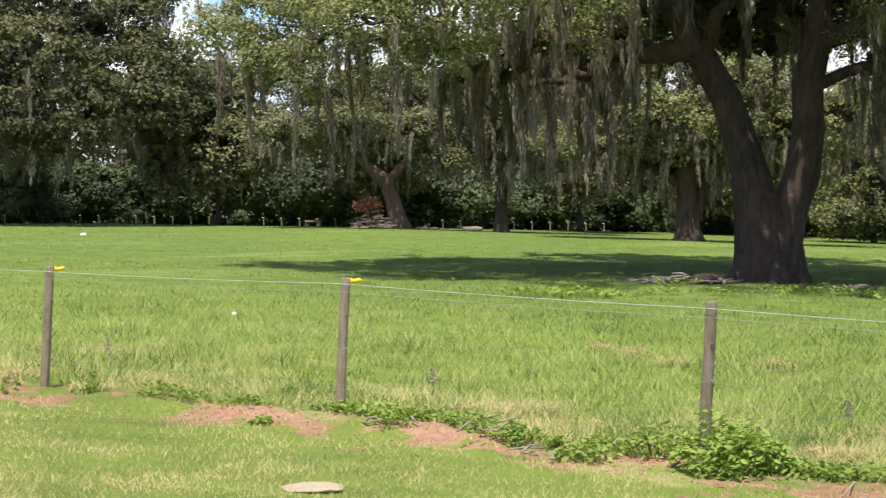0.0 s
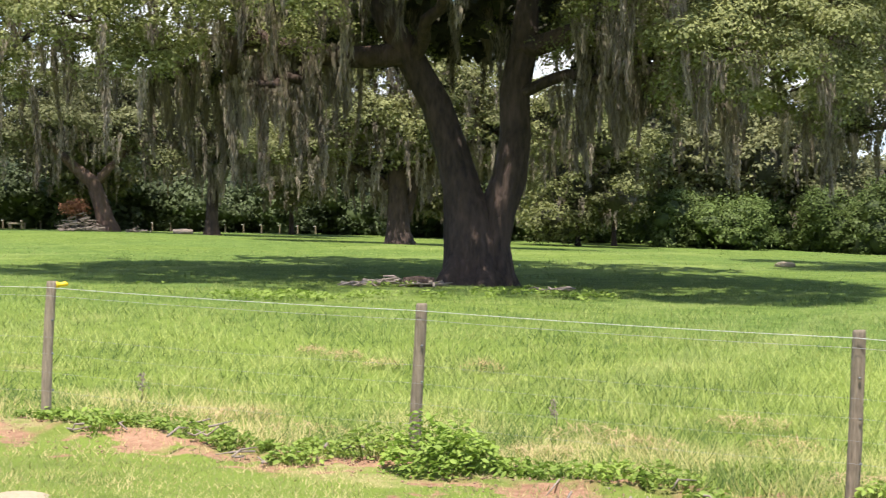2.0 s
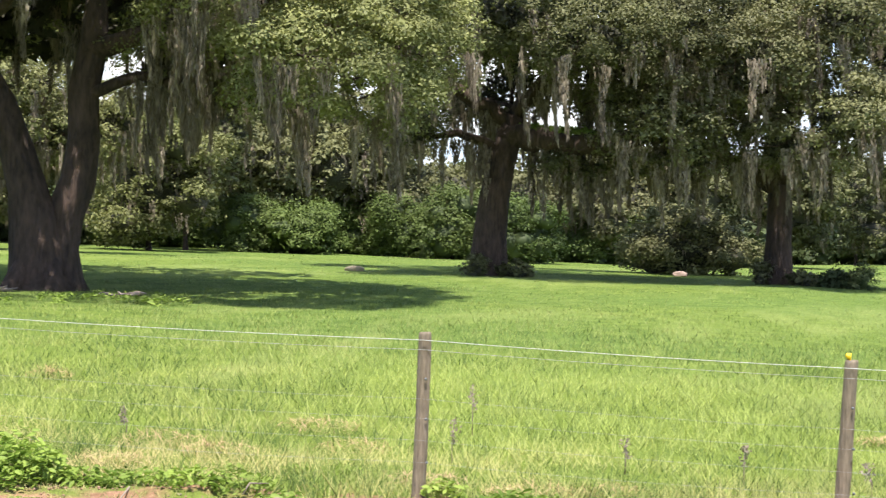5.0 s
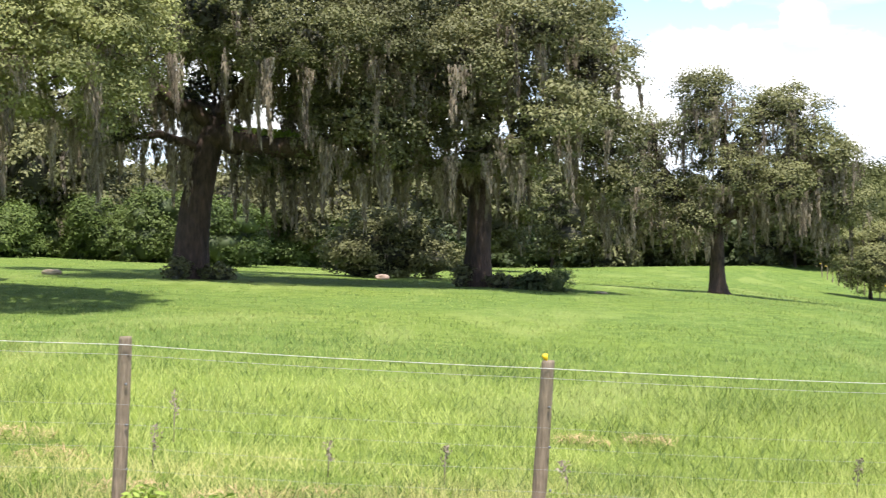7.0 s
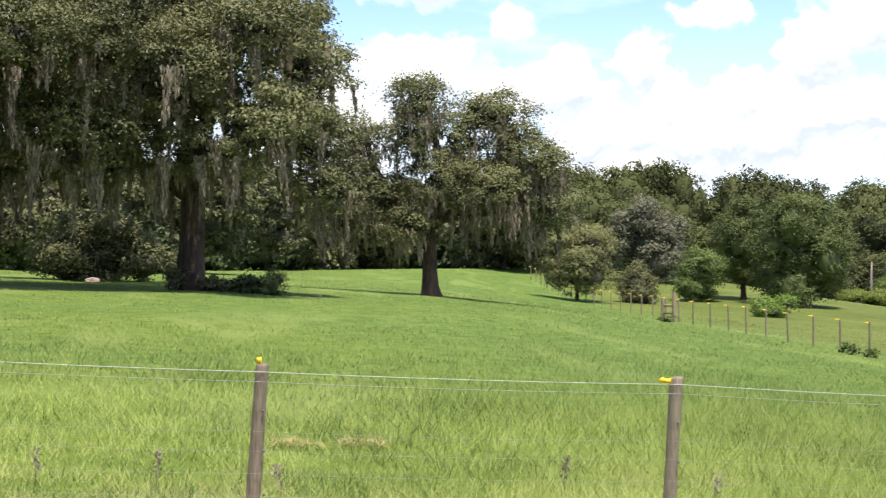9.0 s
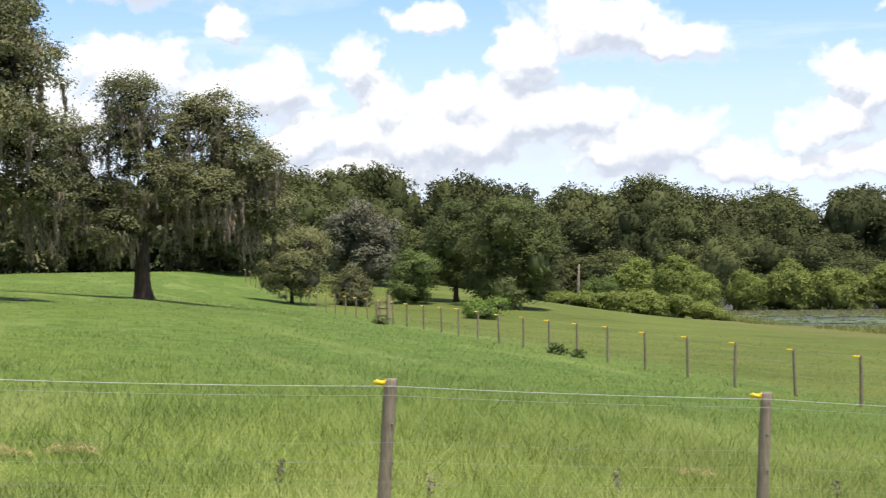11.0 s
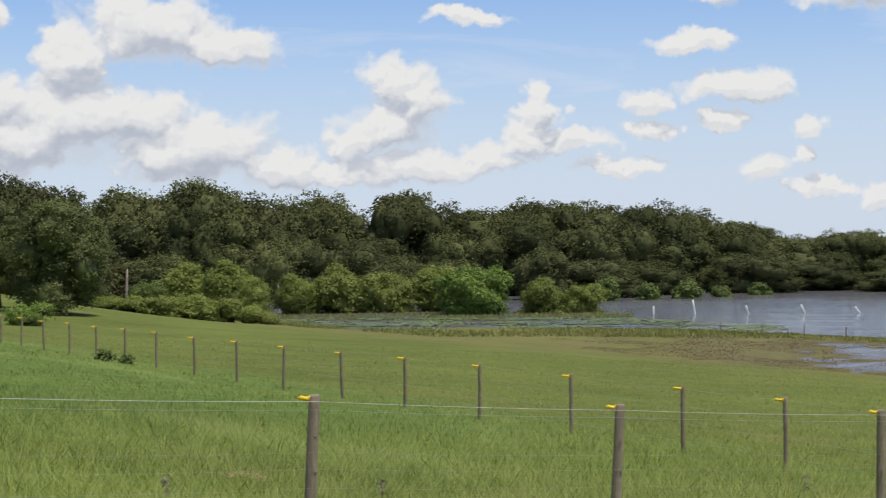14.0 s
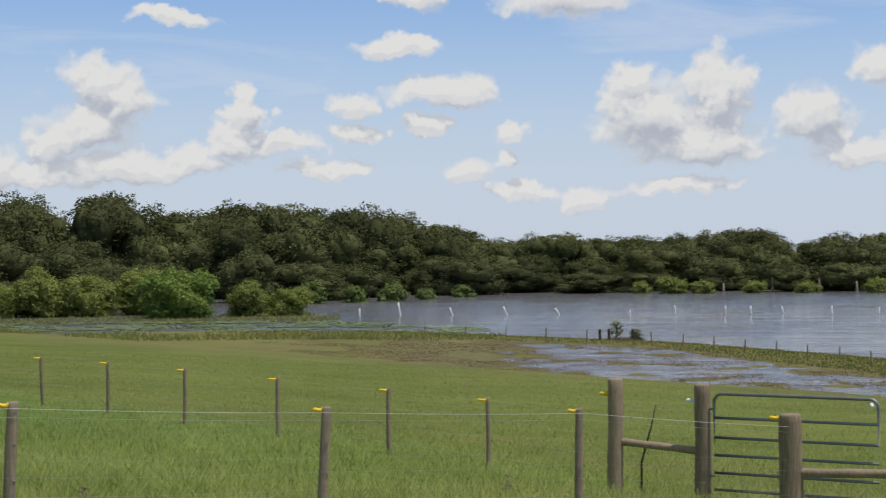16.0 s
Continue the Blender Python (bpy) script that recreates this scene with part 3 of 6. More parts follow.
def build_back_fence():
    fence = empty("fence", BACK_A[0], BACK_A[1], gz(*BACK_A), "line of thin dark posts with yellow insulators running far away", "fence")
    o = np.array(fence.matrix_basis.translation)
    bearings = [79.42, 76.07, 72.4, 69.3, 66.8, 64.7, 62.75, 61.2, 59.8, 58.55, 57.55, 56.6, 55.74, 54.93, 54.22, 53.57, 53.0, 52.4, 51.85]
    spots = [on_line(b, BACK_A, BACK_D) for b in bearings]
    k = np.hypot(*(np.array(spots[-1]) - BACK_A))
    spots += [tuple(BACK_A + BACK_D * (k + 3.3 * i)) for i in range(1, 20)]
    iv, jf = insulator_shape(-1)
    ins = mesh_of("insulator", iv * np.array([1.2, 1.0, 0.9]), jf, YELLOW)
    shapes = []
    for i in range(4):
        v, f = post_shape(1.16, 0.075, i * 2.1, False, 8)
        shapes.append(mesh_of("post", v, f, POST_WOOD))
    pts = []
    for i, (x, y) in enumerate(spots):
        z = gz(x, y)
        post = new("post", shapes[i % 4])
        post.parent = fence
        tip = 1.0 * math.sin(i * 2.3)
        post.matrix_basis = pose(x - o[0], y - o[1], z - o[2], 0, tip, -math.degrees(math.atan2(x, y)))
        cap = new("insulator", ins)
        cap.parent = post
        cap.matrix_basis = pose(-0.035, 0, 1.11)
        tagged(cap, "yellow plastic insulator")
        pts.append(np.array([x, y, z + 1.11]) - o)
    start = np.array([BACK_A[0], BACK_A[1], gz(*BACK_A) + 1.12]) - o
    for down in (0.0, 0.3, 0.6, 0.9):
        wire("wire", [start - UP * down] + [p - UP * down for p in pts[:20]], 0.002, WIRE, fence)


def round_post(name, bearing, r, h, w, label, seed):
    x, y = polar(bearing, r)
    v, f = post_shape(h, w, seed, False, 18)
    ob = part(name, v, f, GATE_WOOD)
    ob.matrix_basis = pose(x, y, gz(x, y), 0, 0, seed * 40)
    return tagged(ob, label, "fence post"), np.array([x, y, gz(x, y)])


def build_gate():
    g1, a = round_post("gate_post", 83.68, 25.0, 1.69, 0.225, "thick round weathered wooden post of a fence brace", 1)
    g2, b = round_post("gate_post", 86.57, 24.6, 1.7, 0.235, "thick round grey wooden post the metal gate hangs from", 2)
    c3 = on_line(89.42, FENCE_A, FENCE_D)
    g3, c = round_post("gate_post", 89.42, math.hypot(*c3), 1.31, 0.3, "stout round pale wooden corner post", 3)
    d = np.array([*polar(93.4, 22.3), 0.0])
    d[2] = gz(d[0], d[1])
    for p, q, h0, h1, r, label in ((a, b, 0.78, 0.74, 0.055, "weathered round brace rail between two posts"), (c, d, 0.55, 0.62, 0.06, "pale round brace rail fixed to a corner post")):
        mid = (p + q) / 2
        rail = empty("brace_rail", *mid, label, "fence rail")
        line = np.array([p + UP * h0 + (q - p + UP * (h1 - h0)) * k for k in np.linspace(0, 1, 9)]) - mid
        v, f = tube(line, r * (1 + 0.06 * np.sin(np.arange(9) * 2.0)), 10, 0.05, 3)
        part("pole", v, f, GATE_WOOD, rail)
    for k, (q, ob, m, side) in enumerate(((a, g1, YELLOW, -1), (b, g2, WHITE, -1), (c, g3, YELLOW, -1))):
        iv, jf = insulator_shape(side)
        w = (0.11, 0.117, 0.155)[k]
        h = (1.46, 1.46, 1.25)[k]
        bearing = math.atan2(q[0], q[1])
        right = np.array([math.cos(bearing), -math.sin(bearing), 0])
        turn = np.column_stack([right, [-right[1], right[0], 0], UP])
        p = part("insulator", (iv @ turn.T - right * w + UP * h) @ np.array(ob.matrix_basis.to_3x3()), jf, m, ob, "plastic insulator")
    # wires of the brace and a leaning stick
    brace = empty("brace_wire", *a, "thin wires strung across the fence brace", "wire")
    for h in (0.25, 0.5, 0.95, 1.15, 1.32):
        wire("wire", [np.zeros(3) + UP * h, b - a + UP * (h - 0.02)], 0.0022, WIRE, brace, 0.01)
    stick = empty("stick", *(a + (b - a) * 0.3), "dark thin stick leaning on the brace rail", "stick")
    v, f = tube([(0, 0, 0.0), (0.02, 0.0, 0.5), tuple((b - a) * 0.12 + UP * 1.05), tuple((b - a) * 0.17 + UP * 1.35)], [0.018, 0.016, 0.013, 0.008], 7)
    part("stick", v, f, BARK, stick)
    # the five-bar tubular gate
    p, q = np.array([*polar(86.95, 24.5), 0]), np.array([*polar(92.25, 23.7), 0])
    p[2], q[2] = gz(p[0], p[1]) + 0.15, gz(q[0], q[1]) + 0.11
    gate = empty("metal_gate", *p, "dark galvanised tubular steel farm gate with six bars", "gate")
    w = q - p
    H, R = 1.42, 0.12
    frame_pts = [np.zeros(3)] + [UP * (H - R) * k for k in (0.5, 1)] + [w / np.linalg.norm(w) * R * (1 - math.cos(t)) + UP * (H - R + R * math.sin(t)) for t in (0.4, 0.8, 1.2, 1.57)]
    far = [w - w / np.linalg.norm(w) * R * (1 - math.cos(t)) + UP * (H - R + R * math.sin(t)) for t in (1.57, 1.2, 0.8, 0.4)] + [w + UP * (H - R) * k for k in (1, 0.5, 0)]
    v, f = tube(np.array(frame_pts + far), np.full(len(frame_pts + far), 0.024), 10)
    part("gate_frame", v, f, STEEL, gate)
    for h in (0.06, 0.3, 0.55, 0.8, 1.08):
        v, f = tube(np.array([UP * h + w * k for k in np.linspace(0, 1, 5)]), np.full(5, 0.021), 10)
        part("bar", v, f, STEEL, gate)
    for h in (0.25, 1.2):
        v, f = tube(np.array([UP * h, UP * h - w / np.linalg.norm(w) * 0.12]), np.full(2, 0.016), 8)
        part("hinge", v, f, STEEL, gate)
    iv, jf = tube([(0, 0, 0), (0.05, 0, 0.01), (0.12, 0, 0.0), (0.2, 0, 0.01)], [0.012, 0.03, 0.012, 0.03], 8)
    part("gate_handle", iv + w * 0.96 + UP * 1.33 + np.array([-0.1, 0, 0]), jf, WHITE, gate, "white plastic electric gate handle")


def build_brace():
    """A pale H-brace standing in the far fence line."""
    x, y = polar(51.22, 84.6)
    z = gz(x, y)
    ob = empty("fence_brace", x, y, z, "pale grey wooden H-brace with two posts and cross rails", "fence brace")
    right = np.array([math.cos(radians(51)), -math.sin(radians(51)), 0])
    v, f = post_shape(1.45, 0.19, 4, False, 12)
    part("post", v, f, GATE_WOOD, ob)
    v, f = post_shape(1.2, 0.15, 5, False, 10)
    part("post", v - right * 0.5 + np.array([0.2, 0.25, 0]), f, POST_WOOD, ob)
    for h in (0.45, 0.82):
        v, f = tube([-right * 0.45 + np.array([0.2, 0.25, 0]) + UP * h, UP * h], [0.06, 0.06], 8)
        part("rail", v, f, GATE_WOOD, ob)


build_near_fence()
build_back_fence()
build_gate()
build_brace()


# ---- trees ----
def unit(n):
    v = rng.normal(size=(n, 3))
    return v / (np.linalg.norm(v, axis=1)[:, None] + 1e-9)


def leaves(centres, ways, size):
    """A small pointed leaf at each centre, roughly facing its way."""
    n = len(centres)
    up = ways + unit(n) * 0.6
    up[:, 2] += 0.25
    up /= np.linalg.norm(up, axis=1)[:, None] + 1e-9
    a = np.cross(up, unit(n))
    a /= np.linalg.norm(a, axis=1)[:, None] + 1e-9
    b = np.cross(up, a)
    L = size * rng.uniform(0.65, 1.35, (n, 1))
    v = np.stack([centres - a * L, centres + (a * 0.6 + b * 0.62) * L, centres + (a * 0.6 - b * 0.62) * L - up * L * 0.15], 1)
    return v.reshape(-1, 3), np.arange(3 * n).reshape(-1, 3)


def shell_points(lobe, n, low=False, fill=0.25):
    """Points on the uneven skin of a lobe (and some inside)."""
    c, r = np.array(lobe[:3], float), np.array(lobe[3:6], float)
    d = unit(n)
    if low:
        d[:, 2] = -np.abs(d[:, 2]) * 0.8
    else:
        d[:, 2] = np.where((d[:, 2] < -0.35) & (rng.random(n) < 0.35), -d[:, 2], d[:, 2])
    k = np.where(rng.random(n) < fill, rng.uniform(0.35, 0.85, n), rng.uniform(0.8, 1.05, n))
    ph = rng.uniform(0, 6.28, 3)
    k = k * (1 + 0.16 * np.sin(d[:, 0] * 5 + ph[0]) * np.sin(d[:, 1] * 5 + ph[1]) + 0.12 * np.sin(d[:, 2] * 7 + ph[2] + d[:, 0] * 4))
    return c + d * r * k[:, None]


def lobe_area(lobe):
    rx, ry, rz = lobe[3:6]
    return 4 * math.pi * (((rx * ry) ** 1.6 + (rx * rz) ** 1.6 + (ry * rz) ** 1.6) / 3) ** (1 / 1.6)


def crown_shape(lobes, count, pad, cover=1.5, fill=0.12):
    """About count leaves, gathered in domed pads of that radius on the outside of the lobes. cover: leaf area to crown area. Returns vertices, faces, normals."""
    # moss 0 marks leafless lobes, mostly out of view, added to cast shade
    shown = [l for l in lobes if not (len(l) > 7 and l[7] == 0)]
    weight = np.array([lobe_area(l) * (l[6] if len(l) > 6 else 1.0) for l in shown])
    C, R = np.array([l[:3] for l in shown], float), np.array([l[3:6] for l in shown], float)
    spots, outs = [], []
    for i, (lobe, w) in enumerate(zip(shown, weight)):
        n = max(6, int(1.5 * w / (math.pi * pad * pad)))
        c = shell_points(lobe, n, fill=fill)
        inside = np.zeros(n)
        for k in range(len(shown)):
            if k != i:
                inside += np.linalg.norm((c - C[k]) / R[k], axis=1) < 0.86
        c = c[(inside == 0) | (rng.random(n) < 0.06)]
        spots.append(c)
        outs.append((c - C[i]) / R[i])
    c, out = np.vstack(spots), np.vstack(outs)
    n = len(c)
    wide = rng.uniform(0.5, 1.5, n)
    m = np.maximum(3, (count / n * wide ** 1.6 * rng.uniform(0.7, 1.3, n)).astype(int))
    size = math.sqrt(cover * n * math.pi * pad * pad / 1.5 / m.sum() / 0.96)
    idx = np.repeat(np.arange(n), m)
    d = unit(len(idx))
    d[:, 2] = np.where(d[:, 2] < -0.25, -d[:, 2], d[:, 2])
    k = pad * (wide[idx] * rng.uniform(0.66, 1.08, len(idx)))[:, None]
    loose = (rng.random((len(idx), 1)) < 0.3) * rng.normal(size=(len(idx), 3)) * min(pad * 0.4, 0.22)
    v, f = leaves(c[idx] + d * np.array([1, 1, 0.75]) * k + loose, d, size)
    nrm = d * 0.8 + out[idx] * 0.45 + unit(len(idx)) * 0.45 + UP * 0.12
    nrm /= np.linalg.norm(nrm, axis=1)[:, None] + 1e-9
    t = v.reshape(-1, 3, 3)
    wrong = np.einsum("ij,ij->i", np.cross(t[:, 1] - t[:, 0], t[:, 2] - t[:, 0]), nrm) < 0
    t[wrong] = t[wrong][:, ::-1]
    return t.reshape(-1, 3), f, np.repeat(nrm, 3, 0)


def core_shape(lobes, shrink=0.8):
    """Closed lumpy filler for each lobe; dark materials on it paint the crown's inner shade."""
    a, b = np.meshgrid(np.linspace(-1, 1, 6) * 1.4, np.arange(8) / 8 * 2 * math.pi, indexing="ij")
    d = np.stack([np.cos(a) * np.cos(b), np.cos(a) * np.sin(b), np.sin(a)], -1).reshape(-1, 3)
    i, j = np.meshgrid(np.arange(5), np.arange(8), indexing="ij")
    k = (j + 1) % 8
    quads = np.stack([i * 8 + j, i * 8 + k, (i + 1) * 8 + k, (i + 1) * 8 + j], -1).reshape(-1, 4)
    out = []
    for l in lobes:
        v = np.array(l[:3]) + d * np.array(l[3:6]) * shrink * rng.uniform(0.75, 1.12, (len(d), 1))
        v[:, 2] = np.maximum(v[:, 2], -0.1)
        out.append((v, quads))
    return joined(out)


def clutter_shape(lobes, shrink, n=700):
    """Loose scraps inside a crown that shade one another; their dark colour paints shade too."""
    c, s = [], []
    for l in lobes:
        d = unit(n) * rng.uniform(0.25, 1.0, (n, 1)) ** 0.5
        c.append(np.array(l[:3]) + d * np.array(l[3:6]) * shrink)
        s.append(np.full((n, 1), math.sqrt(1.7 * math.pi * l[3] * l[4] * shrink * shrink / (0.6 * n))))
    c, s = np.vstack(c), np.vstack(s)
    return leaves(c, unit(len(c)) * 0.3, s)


def moss_shape(anchors, length, strands=11, width=0.03, spread=0.14, last=()):
    """Hanging beards: tapering bundles of limp, overlapping strands below each anchor. last: lengths of the last beards."""
    n = len(anchors)
    L0 = np.minimum(length * rng.lognormal(-0.3, 0.6, n).clip(0.15, 2.1), anchors[:, 2] * 0.45)
    if last:
        L0[-len(last):] = last
    m = np.maximum(5, (strands * 5.5 * L0 * rng.uniform(0.7, 1.3, n)).astype(int))
    idx = np.repeat(np.arange(n), m)
    k = len(idx)
    t = rng.random(k) ** 1.1
    Lk = L0[idx]
    R = spread * rng.uniform(0.5, 1.5, n)[idx] * (1.03 - t) ** 0.7 * np.minimum(1.0, 0.35 + Lk)
    bend = np.stack([np.sin(t * 2.6 + rng.uniform(0, 6.28, n)[idx]), np.cos(t * 2.2 + rng.uniform(0, 6.28, n)[idx])], -1) * 0.05 * Lk[:, None]
    flat = rng.uniform(0, math.pi, n)[idx]
    across, along = rng.normal(size=k) * 0.75, rng.normal(size=k) * 0.3
    off = np.stack([np.cos(flat) * across - np.sin(flat) * along, np.sin(flat) * across + np.cos(flat) * along], -1) * R[:, None] + bend
    top = anchors[idx] + np.column_stack([off, -t * Lk])
    s = rng.uniform(0.1, 0.28, k) * (0.6 + 0.4 * np.minimum(Lk, 1.5))
    way = np.column_stack([-off * 0.4 + rng.normal(size=(k, 2)) * 0.15, -np.ones(k)])
    ang = rng.uniform(0, math.pi, k)
    side = np.column_stack([np.cos(ang), np.sin(ang), np.zeros(k)]) * (width * rng.uniform(0.6, 1.5, k))[:, None]
    v = np.stack([top - side, top + side, top + way * (s * 1.15)[:, None]], 1).reshape(-1, 3)
    return v, np.arange(3 * k).reshape(-1, 3)


def limb_path(a, b, rise=0.25, wander=0.12, n=9):
    """A crooked limb from a to b that first rises, then bends over."""
    a, b = np.array(a, float), np.array(b, float)
    t = np.linspace(0, 1, n)[:, None]
    d = np.linalg.norm(b - a)
    p = a + (b - a) * t
    p[:, 2] += np.sin(t[:, 0] * math.pi) * d * rise
    w = rng.normal(size=(n, 3)) * wander * d / n * 2.2
    w[0] = w[-1] = 0
    return p + w


def plant_tree(name, bearing, r, stems, limbs, lobes, label, leaf=OAK_LEAF, bark=BARK, count=60000, pad=0.5, cover=1.05,
               moss=0, moss_len=1.3, strands=11, moss_w=0.028, fill=0.12, category="tree", twigs=2, moss_spread=0.16, core=0.0, clear=None, solid=False, inner=None, beards=()):
    """Stems and limbs: lists of (points, radii) in metres right, away and up from the tree's foot. Lobes: centre, half
    sizes, density, moss; moss 0 marks a lobe added for shade.
    """
    x, y = polar(bearing, r)
    ob = empty(name, x, y, gz(x, y), label, category)
    ob.matrix_basis = pose(x, y, gz(x, y) - 0.05, 0, 0, -bearing)
    wood = [tube(p, q, 14, 0.09, i * 1.7) for i, (p, q) in enumerate(stems)]
    v, f = joined(wood)
    part("trunk", v, f, bark, ob)
    anchors = []
    for p, q in limbs:
        p = np.array(p, float)
        # finer, crooked line through the given points
        t = np.linspace(0, len(p) - 1, 4 * (len(p) - 1) + 1)
        fine = np.column_stack([np.interp(t, np.arange(len(p)), p[:, i]) for i in range(3)])
        fine[1:-1] += rng.normal(size=(len(fine) - 2, 3)) * 0.06
        rad = np.interp(t, np.arange(len(p)), q)
        v, f = tube(fine, rad, 9, 0.1, 1.0)
        part("limb", v, f, bark, ob)
        anchors.append(fine[2:] - UP * rad[2:, None] * 0.5)
    tw = []
    for lobe in lobes:
        c = np.array(lobe[:3])
        near = min((p for p, q in list(stems) + list(limbs)), key=lambda p: min(np.linalg.norm(np.array(p) - c, axis=1)))
        pts = np.array(near, float)
        a = pts[np.argmin(np.linalg.norm(pts - c, axis=1))]
        d = np.linalg.norm(c - a)
        if twigs == 0:
            break
        n, sides = (9, 6) if twigs > 1 else (5, 4)
        tw.append(tube(limb_path(a, c, 0.12, 0.25, n), np.linspace(0.05 + 0.012 * d, 0.03, n), sides, 0.1))
        for e in shell_points(lobe, twigs):
            tw.append(tube(limb_path(c, e, 0.05, 0.3, 5), np.linspace(0.04, 0.012, 5), 4, caps=False))
    if tw:
        v, f = joined(tw)
        tagged(part("branchwork", v, f, bark, ob), kind="stuff")
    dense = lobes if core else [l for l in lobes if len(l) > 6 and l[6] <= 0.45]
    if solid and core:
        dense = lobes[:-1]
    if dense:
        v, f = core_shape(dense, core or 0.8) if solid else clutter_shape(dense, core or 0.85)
        # without a leaf material of its own, the filler takes the dark shade colour
        tagged(part("inner_crown", v, f, inner or SHADE_TWIGS, ob), kind="stuff")
    v, f, nrm = crown_shape(lobes, count, pad, cover, fill)
    tagged(part("crown", v, f, leaf, ob, normals=nrm), kind="stuff")
    if moss:
        w = np.array([(l[7] if len(l) > 7 else 1.0) * l[3] * l[4] for l in lobes])
        counts = np.maximum(1, (moss * w / w.sum()).astype(int))
        for lobe, k in zip(lobes, counts):
            if len(lobe) > 7 and lobe[7] == 0:
                continue
            a = shell_points(lobe, k, low=True, fill=0.3)
            anchors.append(a)
        for i, a in enumerate(anchors[:len(limbs)]):
            anchors[i] = a[rng.integers(0, len(a), len(a) * 2)] + rng.normal(size=(len(a) * 2, 3)) * 0.12
        spots = np.vstack(anchors)
        spots = spots[spots[:, 2] > 1.7]
        if clear:
            hide = (spots[:, 0] > clear[0]) & (spots[:, 0] < clear[1]) & (spots[:, 1] < 1.5) & (rng.random(len(spots)) < 0.86)
            spots = spots[~hide]
        if beards:
            spots = np.vstack([spots, np.array(beards, float)[:, :3]])
        v, f = moss_shape(spots, moss_len, strands, moss_w, moss_spread, [b[3] for b in beards])
        tagged(part("moss", v, f, MOSS, ob, "grey Spanish moss hanging in long beards"), kind="stuff")
    return ob


def straight(h, r0, r1, lean=(0, 0), n=7, flare=1.5):
    """A plain stem from the ground to height h with a flared foot."""
    t = np.linspace(0, 1, n)
    t = np.concatenate([[-0.06, 0.0, 0.05], t[1:]])
    p = np.column_stack([lean[0] * np.clip(t, 0, 1) ** 1.2, lean[1] * np.clip(t, 0, 1), t * h])
    rad = r0 + (r1 - r0) * np.clip(t, 0, 1)
    rad = rad * (1 + (flare - 1) * np.exp(-np.clip(t, 0, 1) * h / 0.35))
    return [tuple(q) for q in p], rad


